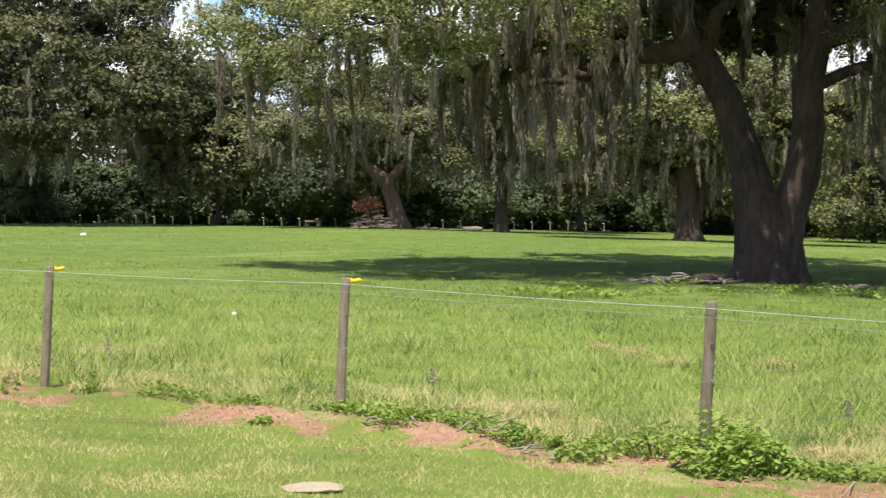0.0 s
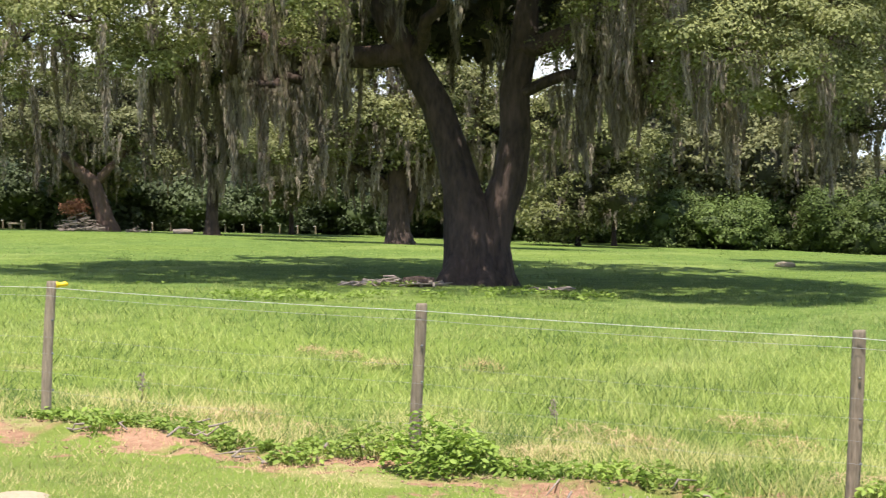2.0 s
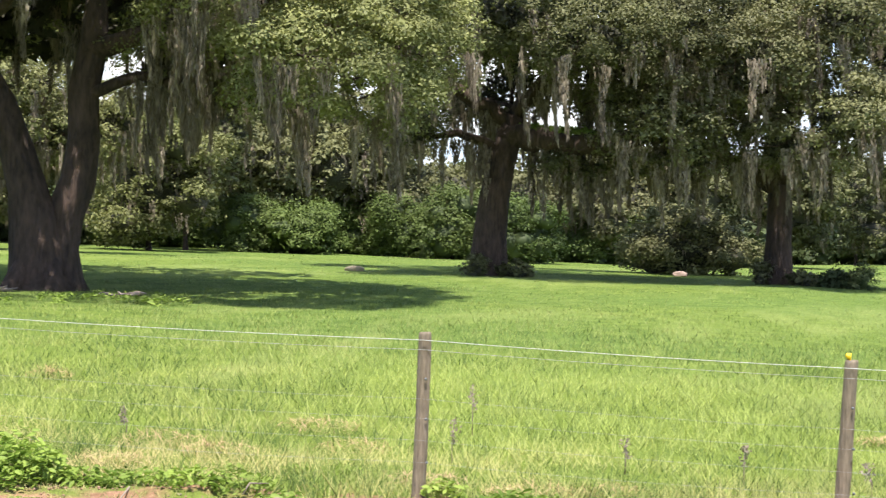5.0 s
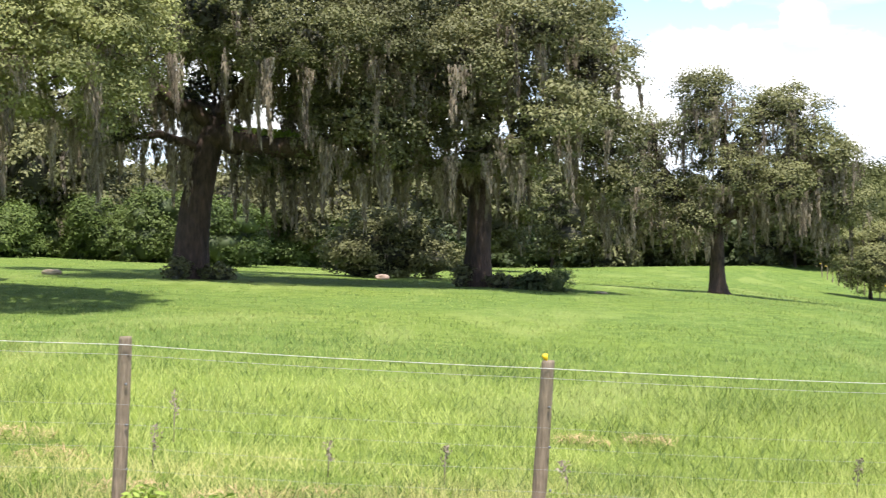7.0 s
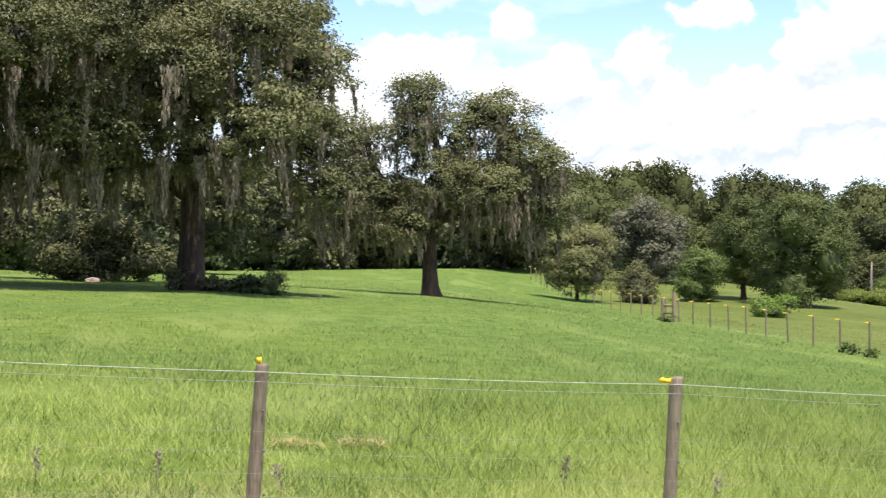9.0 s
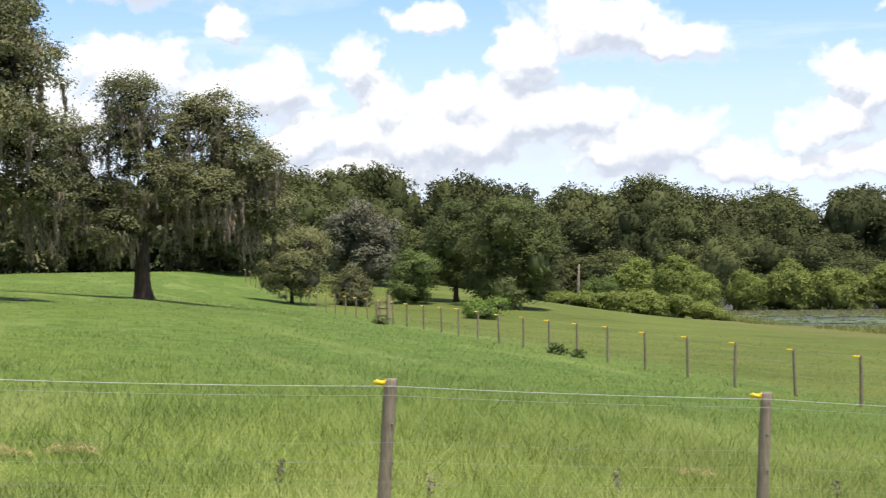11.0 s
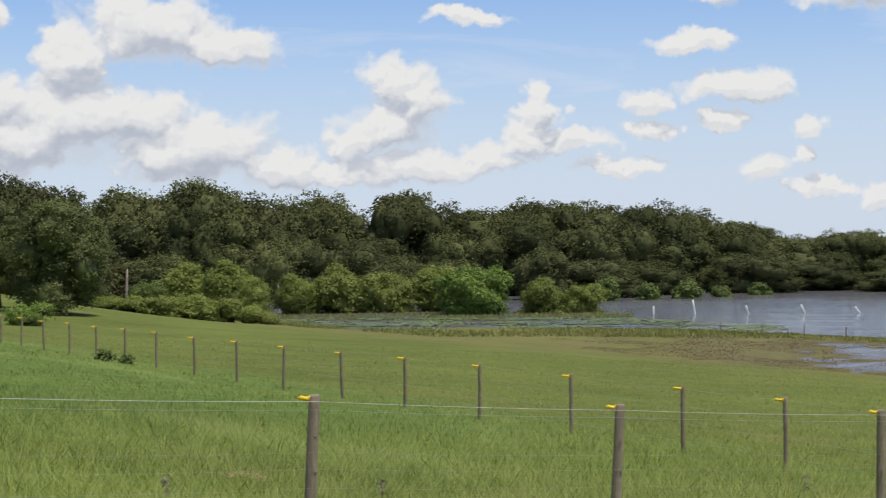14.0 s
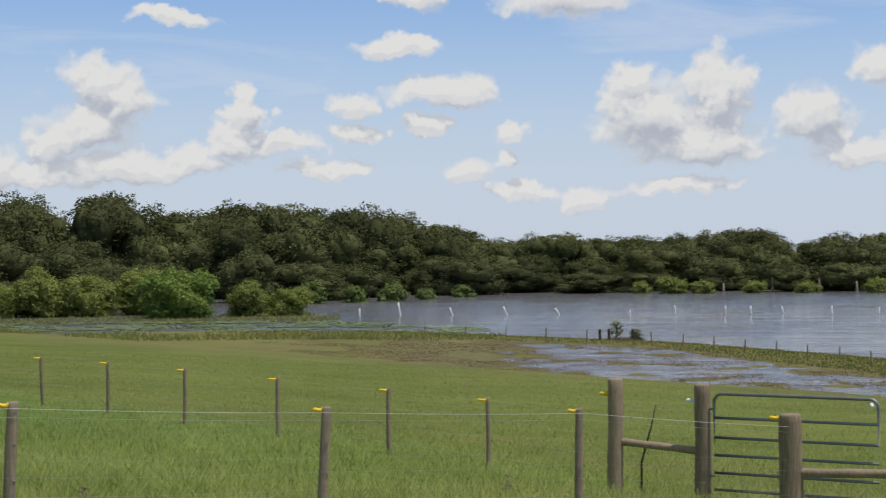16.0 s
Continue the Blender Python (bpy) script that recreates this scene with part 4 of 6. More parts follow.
# the great oak in the middle of the field
plant_tree("live_oak", 10.8, 41.0,
    stems=[([(-0.1, 0, -0.2), (-0.1, 0, 0.05), (-0.12, 0, 0.35), (-0.15, 0, 1.0), (-0.2, 0, 1.7), (-0.35, 0, 2.4), (-0.6, 0, 3.3), (-0.95, 0, 4.4), (-1.5, 0, 5.4), (-2.1, -0.3, 6.4), (-2.5, -0.4, 7.4), (-2.9, -0.5, 8.6)], [1.08, 0.9, 0.72, 0.63, 0.58, 0.47, 0.4, 0.37, 0.34, 0.3, 0.22, 0.1]),
           ([(0.35, 0.1, -0.2), (0.35, 0.1, 0.3), (0.35, 0.1, 1.0), (0.5, 0.1, 1.8), (0.8, 0.1, 2.6), (0.95, 0.1, 3.6), (0.95, 0.1, 4.7), (1.2, 0, 5.8), (1.3, 0, 7.0), (1.5, 0, 8.8)], [0.78, 0.6, 0.5, 0.46, 0.42, 0.38, 0.36, 0.33, 0.27, 0.1]),
           ([(-0.75, -0.6, -0.1), (-0.6, -0.5, 0.25), (-0.4, -0.3, 0.7), (-0.3, -0.2, 1.2)], [0.32, 0.28, 0.25, 0.2]),
           ([(0.2, -0.9, -0.1), (0.2, -0.6, 0.25), (0.15, -0.35, 0.8)], [0.25, 0.25, 0.2])],
    limbs=[([(-1.6, 0, 5.6), (-3.5, -0.8, 5.5), (-5.0, -1.2, 5.9), (-7.5, -1.5, 5.6), (-10, -1.6, 6.0)], [0.3, 0.24, 0.2, 0.15, 0.08]),
           ([(1.1, 0, 5.6), (2.6, -0.8, 6.0), (4.5, -1.6, 5.9), (6.5, -2.4, 6.0), (8.2, -2.6, 5.6)], [0.28, 0.22, 0.18, 0.13, 0.07]),
           ([(-1.5, 0, 5.4), (-1.0, -1.2, 6.3), (-0.2, -2.4, 7.2)], [0.2, 0.16, 0.1]),
           ([(0.95, 0.1, 4.6), (2.2, -0.6, 5.0), (3.4, -1.0, 4.8), (4.0, -1.2, 5.4)], [0.16, 0.13, 0.1, 0.06]),
           ([(-3.9, -0.9, 5.5), (-4.1, -1.2, 4.9), (-4.9, -1.6, 4.7), (-5.6, -1.8, 5.0)], [0.14, 0.12, 0.09, 0.05])],
    lobes=[(5.9, -5.5, 4.9, 2.2, 2.0, 1.35, 1.5, 1.2), (7.1, -5.0, 4.2, 1.2, 1.4, 0.9, 1.4, 1.3), (4.6, -5.2, 6.7, 2.2, 2.2, 1.1, 1.0, 1.4), (7.6, -4.0, 6.4, 1.4, 1.8, 1.1, 1.3, 0.8), (9.0, -1.0, 5.8, 1.2, 2.0, 1.3, 1.0, 1.2),
           (-12, -1, 6.1, 1.5, 1.8, 1.0, 1.0, 1.2), (-9.7, -2.4, 6.4, 2, 2.2, 1.1, 1.0, 1.2), (-7.6, -3.4, 5.2, 1.3, 1.3, 0.6, 1.0, 0.8), (-10.9, -2.4, 5.0, 1.1, 1.2, 0.6, 1.0, 0.8), (-6.6, -3, 6.6, 2, 2.4, 1.0, 0.9, 0.9), (-8.2, -4.5, 5.9, 1.4, 1.6, 0.7, 0.9, 0.8),
           (-4.0, -5, 6.7, 1.6, 2.4, 0.9, 0.7, 0.8), (0.6, -6.0, 7.4, 2.4, 2.4, 0.8, 0.7, 0.5), (3.3, -3.4, 6.4, 1.3, 2.2, 0.8, 0.6, 2.0), (-4.6, -1.4, 5.7, 1.6, 1.6, 0.5, 0.5, 3.2), (3.2, 0, 5.6, 1.6, 1.8, 0.6, 0.5, 2.6),
           # lobes ending in 0.0: unseen canopy, added to shade trunk and ground
           (0, 3.4, 8.0, 7, 5, 1.8, 0.45, 0.9), (-7, 2.5, 8.6, 4.5, 4, 1.0, 0.4, 0.7), (7, 2.5, 7.6, 4, 4, 1.6, 0.4, 0.8), (0, 1.0, 9.4, 7.5, 5.4, 1.6, 0.3, 0.0), (-8, 0.4, 8.4, 4.5, 3.6, 1.1, 0.3, 0.0), (7, 0.5, 8.6, 4.0, 4.2, 1.1, 0.3, 0.0), (4.4, 1.6, 5.4, 2.6, 2.2, 1.1, 0.4, 1.8), (-4.5, 3.0, 6.6, 2.4, 3, 1.0, 0.45, 1.6), (-6.0, 1.6, 5.4, 2.4, 1.6, 0.5, 0.4, 3.0), (0.2, 4.4, 6.6, 2.6, 2.0, 0.8, 0.45, 0.6), (0, 8.5, 9.6, 9.5, 5.0, 1.2, 0.3, 0.0), (0, -3.0, 9.8, 4.5, 2.6, 1.0, 0.3, 0.0)],
    label="huge spreading live oak with forked trunk, draped in Spanish moss", leaf=OAK_LEAF_BRIGHT, count=270000, pad=0.36, cover=0.95,
    moss=430, moss_len=1.1, strands=40, moss_w=0.014, moss_spread=0.17, clear=(-2.0, 2.2),
    beards=[(-3.5 + 0.22 * i, -2.4 + 0.7 * math.sin(i * 2.1), 7.7 + 0.3 * math.sin(i * 1.3), 1.5 + 0.6 * math.sin(i * 2.7)) for i in range(9)])

# mossy oak at the field's upper edge, its trunk out of view
def scaled(rows, k, dz):
    return [(r[0] * k, r[1] * k, r[2] * k + dz, *[q * k for q in r[3:6]], *r[6:]) for r in rows]


plant_tree("live_oak", -17.0, 88.0, stems=[straight(5.8, 0.8, 0.5)],
    limbs=[([(0, 0, 4.4), (4, -0.8, 4.8), (8, -1.6, 5.4), (11.5, -1.9, 6.7)], [0.45, 0.36, 0.26, 0.12]), ([(0, 0, 5.6), (4.8, 0.8, 8.3), (9.6, 0.8, 10.2)], [0.36, 0.28, 0.12])],
    lobes=scaled([(5.6, -2, 4.0, 2.4, 2.3, 1.4), (3.2, -2.6, 3.3, 2.6, 2.4, 1.2), (2.6, -2, 5.2, 2.6, 2.4, 1.4), (7.0, -1, 5.4, 1.6, 1.8, 1.1), (4.6, 0, 6.9, 2.6, 2.5, 1.2), (2.0, 0, 7.6, 2.6, 2.5, 1.3), (6.6, 0, 7.6, 1.4, 1.5, 0.9),
                  (-2, 0, 6, 4, 4, 3, 0.4), (8.0, -0.5, 3.4, 1.3, 1.4, 0.9), (3, 1.5, 8.4, 5, 4, 1.4, 0.35), (4.0, 2.5, 5.4, 4.5, 2, 2.0, 0.35)], 1.6, -0.6),
    label="broad live oak with heavy moss-hung boughs", core=0.5, count=58000, pad=0.62, moss=330, moss_len=1.4, strands=13, moss_w=0.035, moss_spread=0.26)

# small leaning tree with a brush pile at its foot
plant_tree("live_oak", -1.5, 80.0, stems=[([(0.15, 0, -0.2), (0.1, 0, 0.1), (0, 0, 0.5), (-0.3, 0, 1.6), (-0.55, 0, 2.3), (-1.5, 0, 3.1), (-2.0, 0, 3.6)], [0.6, 0.52, 0.42, 0.36, 0.36, 0.24, 0.18]), ([(-0.5, 0, 2.2), (0.2, 0, 3.0), (0.9, 0, 3.6)], [0.26, 0.18, 0.12])],
    limbs=[([(-1.9, 0, 3.5), (-3.4, 0, 4.6), (-4.6, 0, 4.8)], [0.16, 0.12, 0.06]), ([(0.8, 0, 3.6), (2.2, 0, 4.6), (3.4, 0, 4.6)], [0.12, 0.1, 0.05])],
    lobes=[(-5.2, 0, 4.3, 2.0, 2.0, 1.0), (-2.2, -0.5, 4.9, 1.8, 2.0, 0.9), (0.9, -0.5, 4.6, 1.6, 2.0, 0.8), (3.0, 0, 4.5, 1.9, 2.0, 1.1), (-3.6, 1, 6.3, 2.2, 2, 1.1), (0.8, 1, 6.4, 2.4, 2, 1.1), (2.2, -0.4, 3.2, 1.2, 1.4, 0.7, 1, 1.5)],
    label="leaning oak with bare reddish trunk and mossy crown", core=0.5, count=42000, pad=0.5, bark=BARK_PALE, moss=130, moss_len=1.0, strands=10, moss_w=0.03)
plant_tree("live_oak", 1.95, 80.0, stems=[straight(4.4, 0.3, 0.22, (0.2, 0))], limbs=[([(0.2, 0, 3.2), (2, 0, 4.4), (3.4, 0, 5)], [0.16, 0.12, 0.05])],
    lobes=[(0.2, 0, 5.6, 2.2, 2.2, 1.2), (2.6, -0.5, 4.6, 1.9, 2.0, 1.1), (3.8, 0, 6.0, 2.0, 2, 1.1), (-1.4, 0.5, 6.8, 1.8, 2, 0.9), (0.0, -0.4, 3.6, 0.9, 0.9, 0.9, 0.8, 3.0)],
    label="slender oak with moss wrapped round its trunk", core=0.5, count=42000, pad=0.5, moss=200, moss_len=1.3, strands=13, moss_w=0.03)
plant_tree("live_oak", 8.2, 72.0, stems=[straight(3.6, 0.5, 0.36, (-0.1, 0)), straight(3.2, 0.28, 0.2, (0.9, 0.5))],
    limbs=[([(0, 0, 2.2), (-1.2, 0, 3.0), (-2.6, 0, 3.6), (-4.2, 0, 4.4)], [0.24, 0.2, 0.16, 0.07]), ([(0, 0, 3.0), (2, 0, 3.8), (4, 0, 4.6)], [0.22, 0.16, 0.07])],
    lobes=[(-4.2, -0.8, 4.2, 1.9, 2, 1.1), (-1.6, -0.6, 5.4, 2.0, 2, 1.1), (1.6, -0.6, 4.8, 2.0, 2, 1.1), (4.4, 0, 4.6, 2.2, 2, 1.2), (-3.0, 0, 6.6, 2.4, 2, 1.1), (2.6, 0, 6.6, 2.6, 2.2, 1.2), (0, 0.5, 7.6, 2.6, 2, 1.0), (6.4, 0.5, 5.6, 2, 2, 1.4), (-0.6, 0.4, 3.4, 2.2, 1.5, 0.7)],
    label="dark-trunked oak hung with long moss", core=0.5, leaf=OAK_LEAF_BRIGHT, count=55000, pad=0.5, moss=260, moss_len=1.2, strands=13, moss_w=0.03)

def forward(rows, d=2.2):
    """Crowns that reach out over the near side."""
    return [(r[0], r[1] - d if -2.7 < r[1] < -1.1 else r[1], *r[2:4], r[4] * 1.25, *r[5:]) for r in rows]


# oak with a long level bough
plant_tree("live_oak", 25.5, 60.0,
    stems=[([(0, 0, -0.2), (0, 0, 0.05), (0, 0, 0.4), (0.1, 0, 1.4), (0.25, 0, 2.6), (0.45, 0, 3.8), (0.75, 0, 4.9), (1.0, 0, 5.6)], [1.0, 0.85, 0.68, 0.6, 0.55, 0.52, 0.46, 0.4])],
    limbs=[([(0.8, 0, 5.0), (1.6, -0.5, 4.8), (2.6, -1.0, 4.6), (4.2, -1.7, 4.4), (5.4, -2.0, 4.9), (6.8, -2.2, 5.3), (8.2, -2.2, 5.2)], [0.48, 0.44, 0.4, 0.37, 0.33, 0.26, 0.12]),
           ([(0.9, 0, 5.4), (-0.8, -0.4, 6.4), (-2.6, -0.6, 7.2)], [0.28, 0.22, 0.1]), ([(1.0, 0, 5.6), (2.4, -0.4, 7.2), (4.0, -0.6, 8.4)], [0.3, 0.22, 0.1]), ([(0.6, 0, 4.4), (-1, -0.5, 5.0), (-2.6, -0.8, 5.0)], [0.18, 0.14, 0.07])],
    lobes=forward([(3.4, -2.5, 7.6, 2.8, 2.2, 1.2, 1.1, 1.0), (-2.4, -1.6, 7.4, 2.0, 2.0, 1.2), (0.6, -2, 8.6, 2.4, 2.2, 1.2), (6.6, -1.2, 7.6, 2.2, 2.2, 1.4), (7.4, -1, 5.6, 1.8, 2, 0.9, 0.7, 1.8), (4.8, -0.8, 5.9, 1.6, 1.8, 0.6, 0.6, 2.2),
           # lobes ending in 0.0: unseen canopy, added to widen the oak's shadow
           (-2.6, -1, 5.0, 1.5, 1.6, 0.7, 0.7, 2.0), (0.2, 0, 10.4, 3.4, 3, 1.6, 0.8), (4.6, 0, 10.2, 3.4, 3, 1.5, 0.8), (2, 3, 8.8, 6.5, 3.5, 2.6, 0.3, 0.5), (2, 0, 11.6, 6, 5, 1.5, 0.3, 0.0), (0.6, 6.0, 12.0, 7.5, 4.4, 1.2, 0.3, 0.0), (-0.4, 3.0, 6.4, 2.6, 1.6, 1.3, 0.5, 1.5), (1.0, 3.4, 7.2, 2.0, 1.3, 1.2, 0.6, 1.2), (6.0, 3.0, 6.2, 2.6, 1.6, 1.0, 0.5, 1.5), (3.4, -0.4, 3.7, 1.8, 1.3, 0.5, 0.6, 2.5), (2.0, -5.5, 12.0, 6.5, 3.0, 1.0, 0.3, 0.0), (5.0, 11.0, 12.2, 8.0, 3.6, 1.2, 0.3, 0.0), (-4.5, 1.5, 11.6, 4.0, 4.5, 1.2, 0.3, 0.0)]),
    label="old live oak with a long level bough and Spanish moss", count=135000, pad=0.45, cover=0.95, core=0.5, moss=360, moss_len=1.15, strands=18, moss_w=0.03, moss_spread=0.18)

plant_tree("live_oak", 35.1, 62.0, stems=[straight(3.6, 0.5, 0.42, (0.1, 0))],
    limbs=[([(0.1, 0, 3.4), (-1.6, -0.5, 4.6), (-3.6, -0.8, 5.6), (-5.6, -0.8, 6.2)], [0.34, 0.26, 0.2, 0.08]), ([(0.1, 0, 3.6), (1.6, -0.3, 5.2), (3.2, -0.6, 6.6), (4.2, -0.6, 7.8)], [0.34, 0.26, 0.2, 0.08]), ([(0.1, 0, 3.6), (0, -0.4, 6), (-0.4, -0.5, 8)], [0.3, 0.24, 0.1])],
    lobes=forward([(4.2, -0.8, 7.6, 1.7, 1.8, 1.6), (4.4, 0, 5.2, 1.5, 1.8, 1.3), (2.4, -2, 8.9, 2.0, 2.0, 1.4), (2.2, -2.6, 5.6, 2.1, 2.0, 1.5), (-0.8, -2.6, 7.4, 2.5, 2.2, 1.5), (-3.6, -2.2, 5.7, 2.4, 2.2, 1.5), (-5.8, -1, 7.4, 2.0, 2.0, 1.6), (-3.2, -1.4, 8.8, 2.4, 2.2, 1.4),
           # lobes ending in 0.0: leafless, mostly unseen, added to deepen the shade
           (0.2, 0, 10.6, 3.6, 3, 1.5), (-0.6, 2.4, 7.4, 5.0, 3.0, 3, 0.3, 0.4), (-0.6, 0, 8.6, 4.4, 2.6, 2.4, 0.3, 0.0), (-1.2, 5.5, 12.2, 5.5, 4.0, 1.2, 0.3, 0.0), (4.9, -0.4, 3.6, 1.3, 1.5, 0.9, 1, 1.4), (0.4, -1.8, 4.7, 1.8, 1.8, 0.8, 0.8, 1.4), (-3.0, -1.4, 4.5, 1.8, 1.6, 0.8, 0.7, 1.8), (3.4, 0.4, 9.6, 1.8, 1.8, 1.2), (-2.5, -5.0, 12.2, 5.0, 3.0, 1.0, 0.3, 0.0), (-2.0, 10.5, 12.4, 6.5, 3.6, 1.2, 0.3, 0.0)]),
    label="tall dense live oak with dark trunk and low moss", count=135000, pad=0.45, cover=0.95, core=0.5, moss=330, moss_len=1.1, strands=18, moss_w=0.03, moss_spread=0.18)

plant_tree("live_oak", 43.1, 80.0, stems=[straight(3.4, 0.38, 0.3, (-0.1, 0))],
    limbs=[([(-0.1, 0, 3.0), (-1.6, 0, 4.6), (-2.8, 0, 6.4), (-3.0, 0, 8.0)], [0.24, 0.18, 0.14, 0.06]), ([(-0.1, 0, 3.2), (0.6, 0, 5.2), (0.2, 0, 7.6), (-0.2, 0, 9.2)], [0.26, 0.2, 0.15, 0.06]), ([(-0.1, 0, 3.2), (2.2, 0, 4.6), (3.2, 0, 6.6), (3.6, 0, 8.2)], [0.24, 0.18, 0.14, 0.06]), ([(0.5, 0, 3.6), (3, 0, 4), (5.2, 0, 5.2)], [0.2, 0.14, 0.06])],
    lobes=[(-3.2, 0, 7.2, 1.1, 1.3, 1.3, 0.8, 1.6), (-3.9, 0, 5.9, 1.0, 1.2, 1.0), (-0.4, -0.6, 9.1, 1.5, 1.6, 1.0), (-0.9, -0.5, 7.4, 1.2, 1.4, 1.0), (1.4, 0, 7.3, 1.4, 1.5, 1.1, 0.8, 1.4), (3.4, 0, 8.6, 1.3, 1.4, 0.9), (3.8, 0, 7.0, 1.5, 1.5, 1.1), (5.4, 0, 6.1, 1.2, 1.4, 1.0), (0.6, -1, 5.3, 1.8, 1.8, 1.1), (3.0, -1, 4.7, 1.8, 1.8, 1.1), (-2.4, 0, 4.6, 1.6, 1.6, 1.1), (5.4, 0.6, 4.0, 1.5, 1.5, 1.2), (-0.9, -1.2, 3.3, 1.2, 1.2, 0.7), (-4.4, 0.5, 3.6, 1.3, 1.5, 1.1), (2.1, 0, 8.8, 0.5, 0.5, 0.5)],
    label="tall open-crowned live oak with reddish trunk base", core=0.5, count=70000, pad=0.5, moss=400, moss_len=1.15, strands=9, moss_w=0.03)


def shrub(name, bearing, r, w, h, label, leaf=SHRUB_LEAF, count=9000, pad=0.5, lumps=9, deep=None, stem=0.12, lift=0.0, moss=0, category="shrub", cover=1.25, core=0.72, inner=None):
    """A many-lobed bush or small tree: w wide, h high, its crown beginning at height lift."""
    deep = deep or w
    # a darker core paints the shade inside shrub-leaved bushes
    inner = inner or (SHADED_LEAF if leaf in (SHRUB_LEAF, SHADED_LEAF) else None)
    lobes = []
    for i in range(lumps):
        a, k = rng.uniform(0, 2 * math.pi), rng.uniform(0.2, 1) ** 0.5
        z = lift + (h - lift) * rng.uniform(0.06, 0.8)
        wide = math.sqrt(max(0.15, 1 - ((z - lift) / (h - lift) - 0.35) ** 2 * 1.6))
        q = rng.uniform(0.26, 0.42)
        lobes.append((w * 0.36 * k * math.cos(a) * wide, deep * 0.36 * k * math.sin(a) * wide, z, w * q * 0.62, deep * q * 0.62, (h - lift) * q * 0.62))
    lobes.append((0, 0, lift + (h - lift) * 0.4, w * 0.38, deep * 0.38, (h - lift) * 0.45))
    lobes.append((0, 0, lift + (h - lift) * 0.8, w * 0.2, deep * 0.2, (h - lift) * 0.2))
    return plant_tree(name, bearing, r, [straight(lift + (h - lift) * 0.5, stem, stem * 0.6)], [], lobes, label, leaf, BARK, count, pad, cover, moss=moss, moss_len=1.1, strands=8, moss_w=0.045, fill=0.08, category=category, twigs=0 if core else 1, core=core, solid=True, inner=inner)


# bushes and trees of the middle distance
shrub("shrub", 31.9, 75.0, 6.0, 2.9, "low spreading dark green bush under the oaks", OAK_LEAF, 22000, 0.45, moss=40)
shrub("live_oak", 14.2, 84.0, 8.0, 6.4, "mossy oak behind the great oak", OAK_LEAF_BRIGHT, 30000, 0.55, 12, lift=0.7, moss=150, category="tree", core=0.6)
for b, r, w, h, n in ((-2.4, 101.0, 7.5, 8.8, 16000), (10.0, 100.0, 8.0, 9.6, 18000), (15.4, 100.0, 7.5, 9.6, 18000), (-7.5, 97.0, 8.0, 8.5, 20000), (4.6, 96.0, 7.5, 8.6, 20000), (18.6, 101.0, 9.0, 10.0, 22000), (21.6, 103.0, 8.0, 9.6, 20000), (29.6, 104.0, 8.5, 7.2, 18000), (32.6, 108.0, 8.0, 7.6, 16000), (35.5, 114.0, 7.5, 8.0, 14000), (37.6, 150.0, 10.0, 9.5, 16000)):
    shrub("live_oak", b, r - 7 if b < 16 else r, w, h, "mossy oak at the edge of the wood", OAK_LEAF, n, 0.55, 13, lift=2.2 if b < 16 else 1.5, moss=110, category="tree", core=0.62)
shrub("live_oak", 40.2, 158.0, 12.0, 8.5, "mossy oak with low boughs at the field's edge", OAK_LEAF, 20000, 0.55, 12, lift=0.4, moss=110, category="tree", core=0.6)
shrub("live_oak", 45.6, 156.0, 11.0, 10.0, "mossy oak beside a taller one", OAK_LEAF, 20000, 0.55, 12, lift=0.6, moss=110, category="tree", core=0.6)
shrub("live_oak", 48.0, 116.0, 5.1, 5.0, "mossy oak with low hanging boughs", OAK_LEAF_BRIGHT, 26000, 0.5, 11, lift=0.5, moss=90, category="tree", core=0.6)
shrub("shrub", 50.4, 150.0, 6.4, 7.2, "rounded grey-leaved tree beside the oaks", GREY_LEAF, 18000, 0.6, 10, category="tree")
shrub("shrub", 50.0, 119.0, 2.9, 2.8, "small dark round bush behind the fence", OAK_LEAF, 9000, 0.4)
shrub("shrub", 52.1, 126.0, 4.0, 3.9, "leafy green bush on a sandy bank", SHRUB_LEAF, 14000, 0.45)
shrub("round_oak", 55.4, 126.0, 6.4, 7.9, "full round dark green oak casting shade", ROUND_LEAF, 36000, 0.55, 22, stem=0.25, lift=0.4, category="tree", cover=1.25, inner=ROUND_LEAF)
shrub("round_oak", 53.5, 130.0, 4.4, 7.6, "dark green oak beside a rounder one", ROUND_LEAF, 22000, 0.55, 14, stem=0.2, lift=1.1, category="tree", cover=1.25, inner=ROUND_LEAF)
shrub("shrub", 54.4, 108.0, 3.0, 1.1, "low bright green bush by the fence", BRIGHT_LEAF, 6000, 0.35, 6)
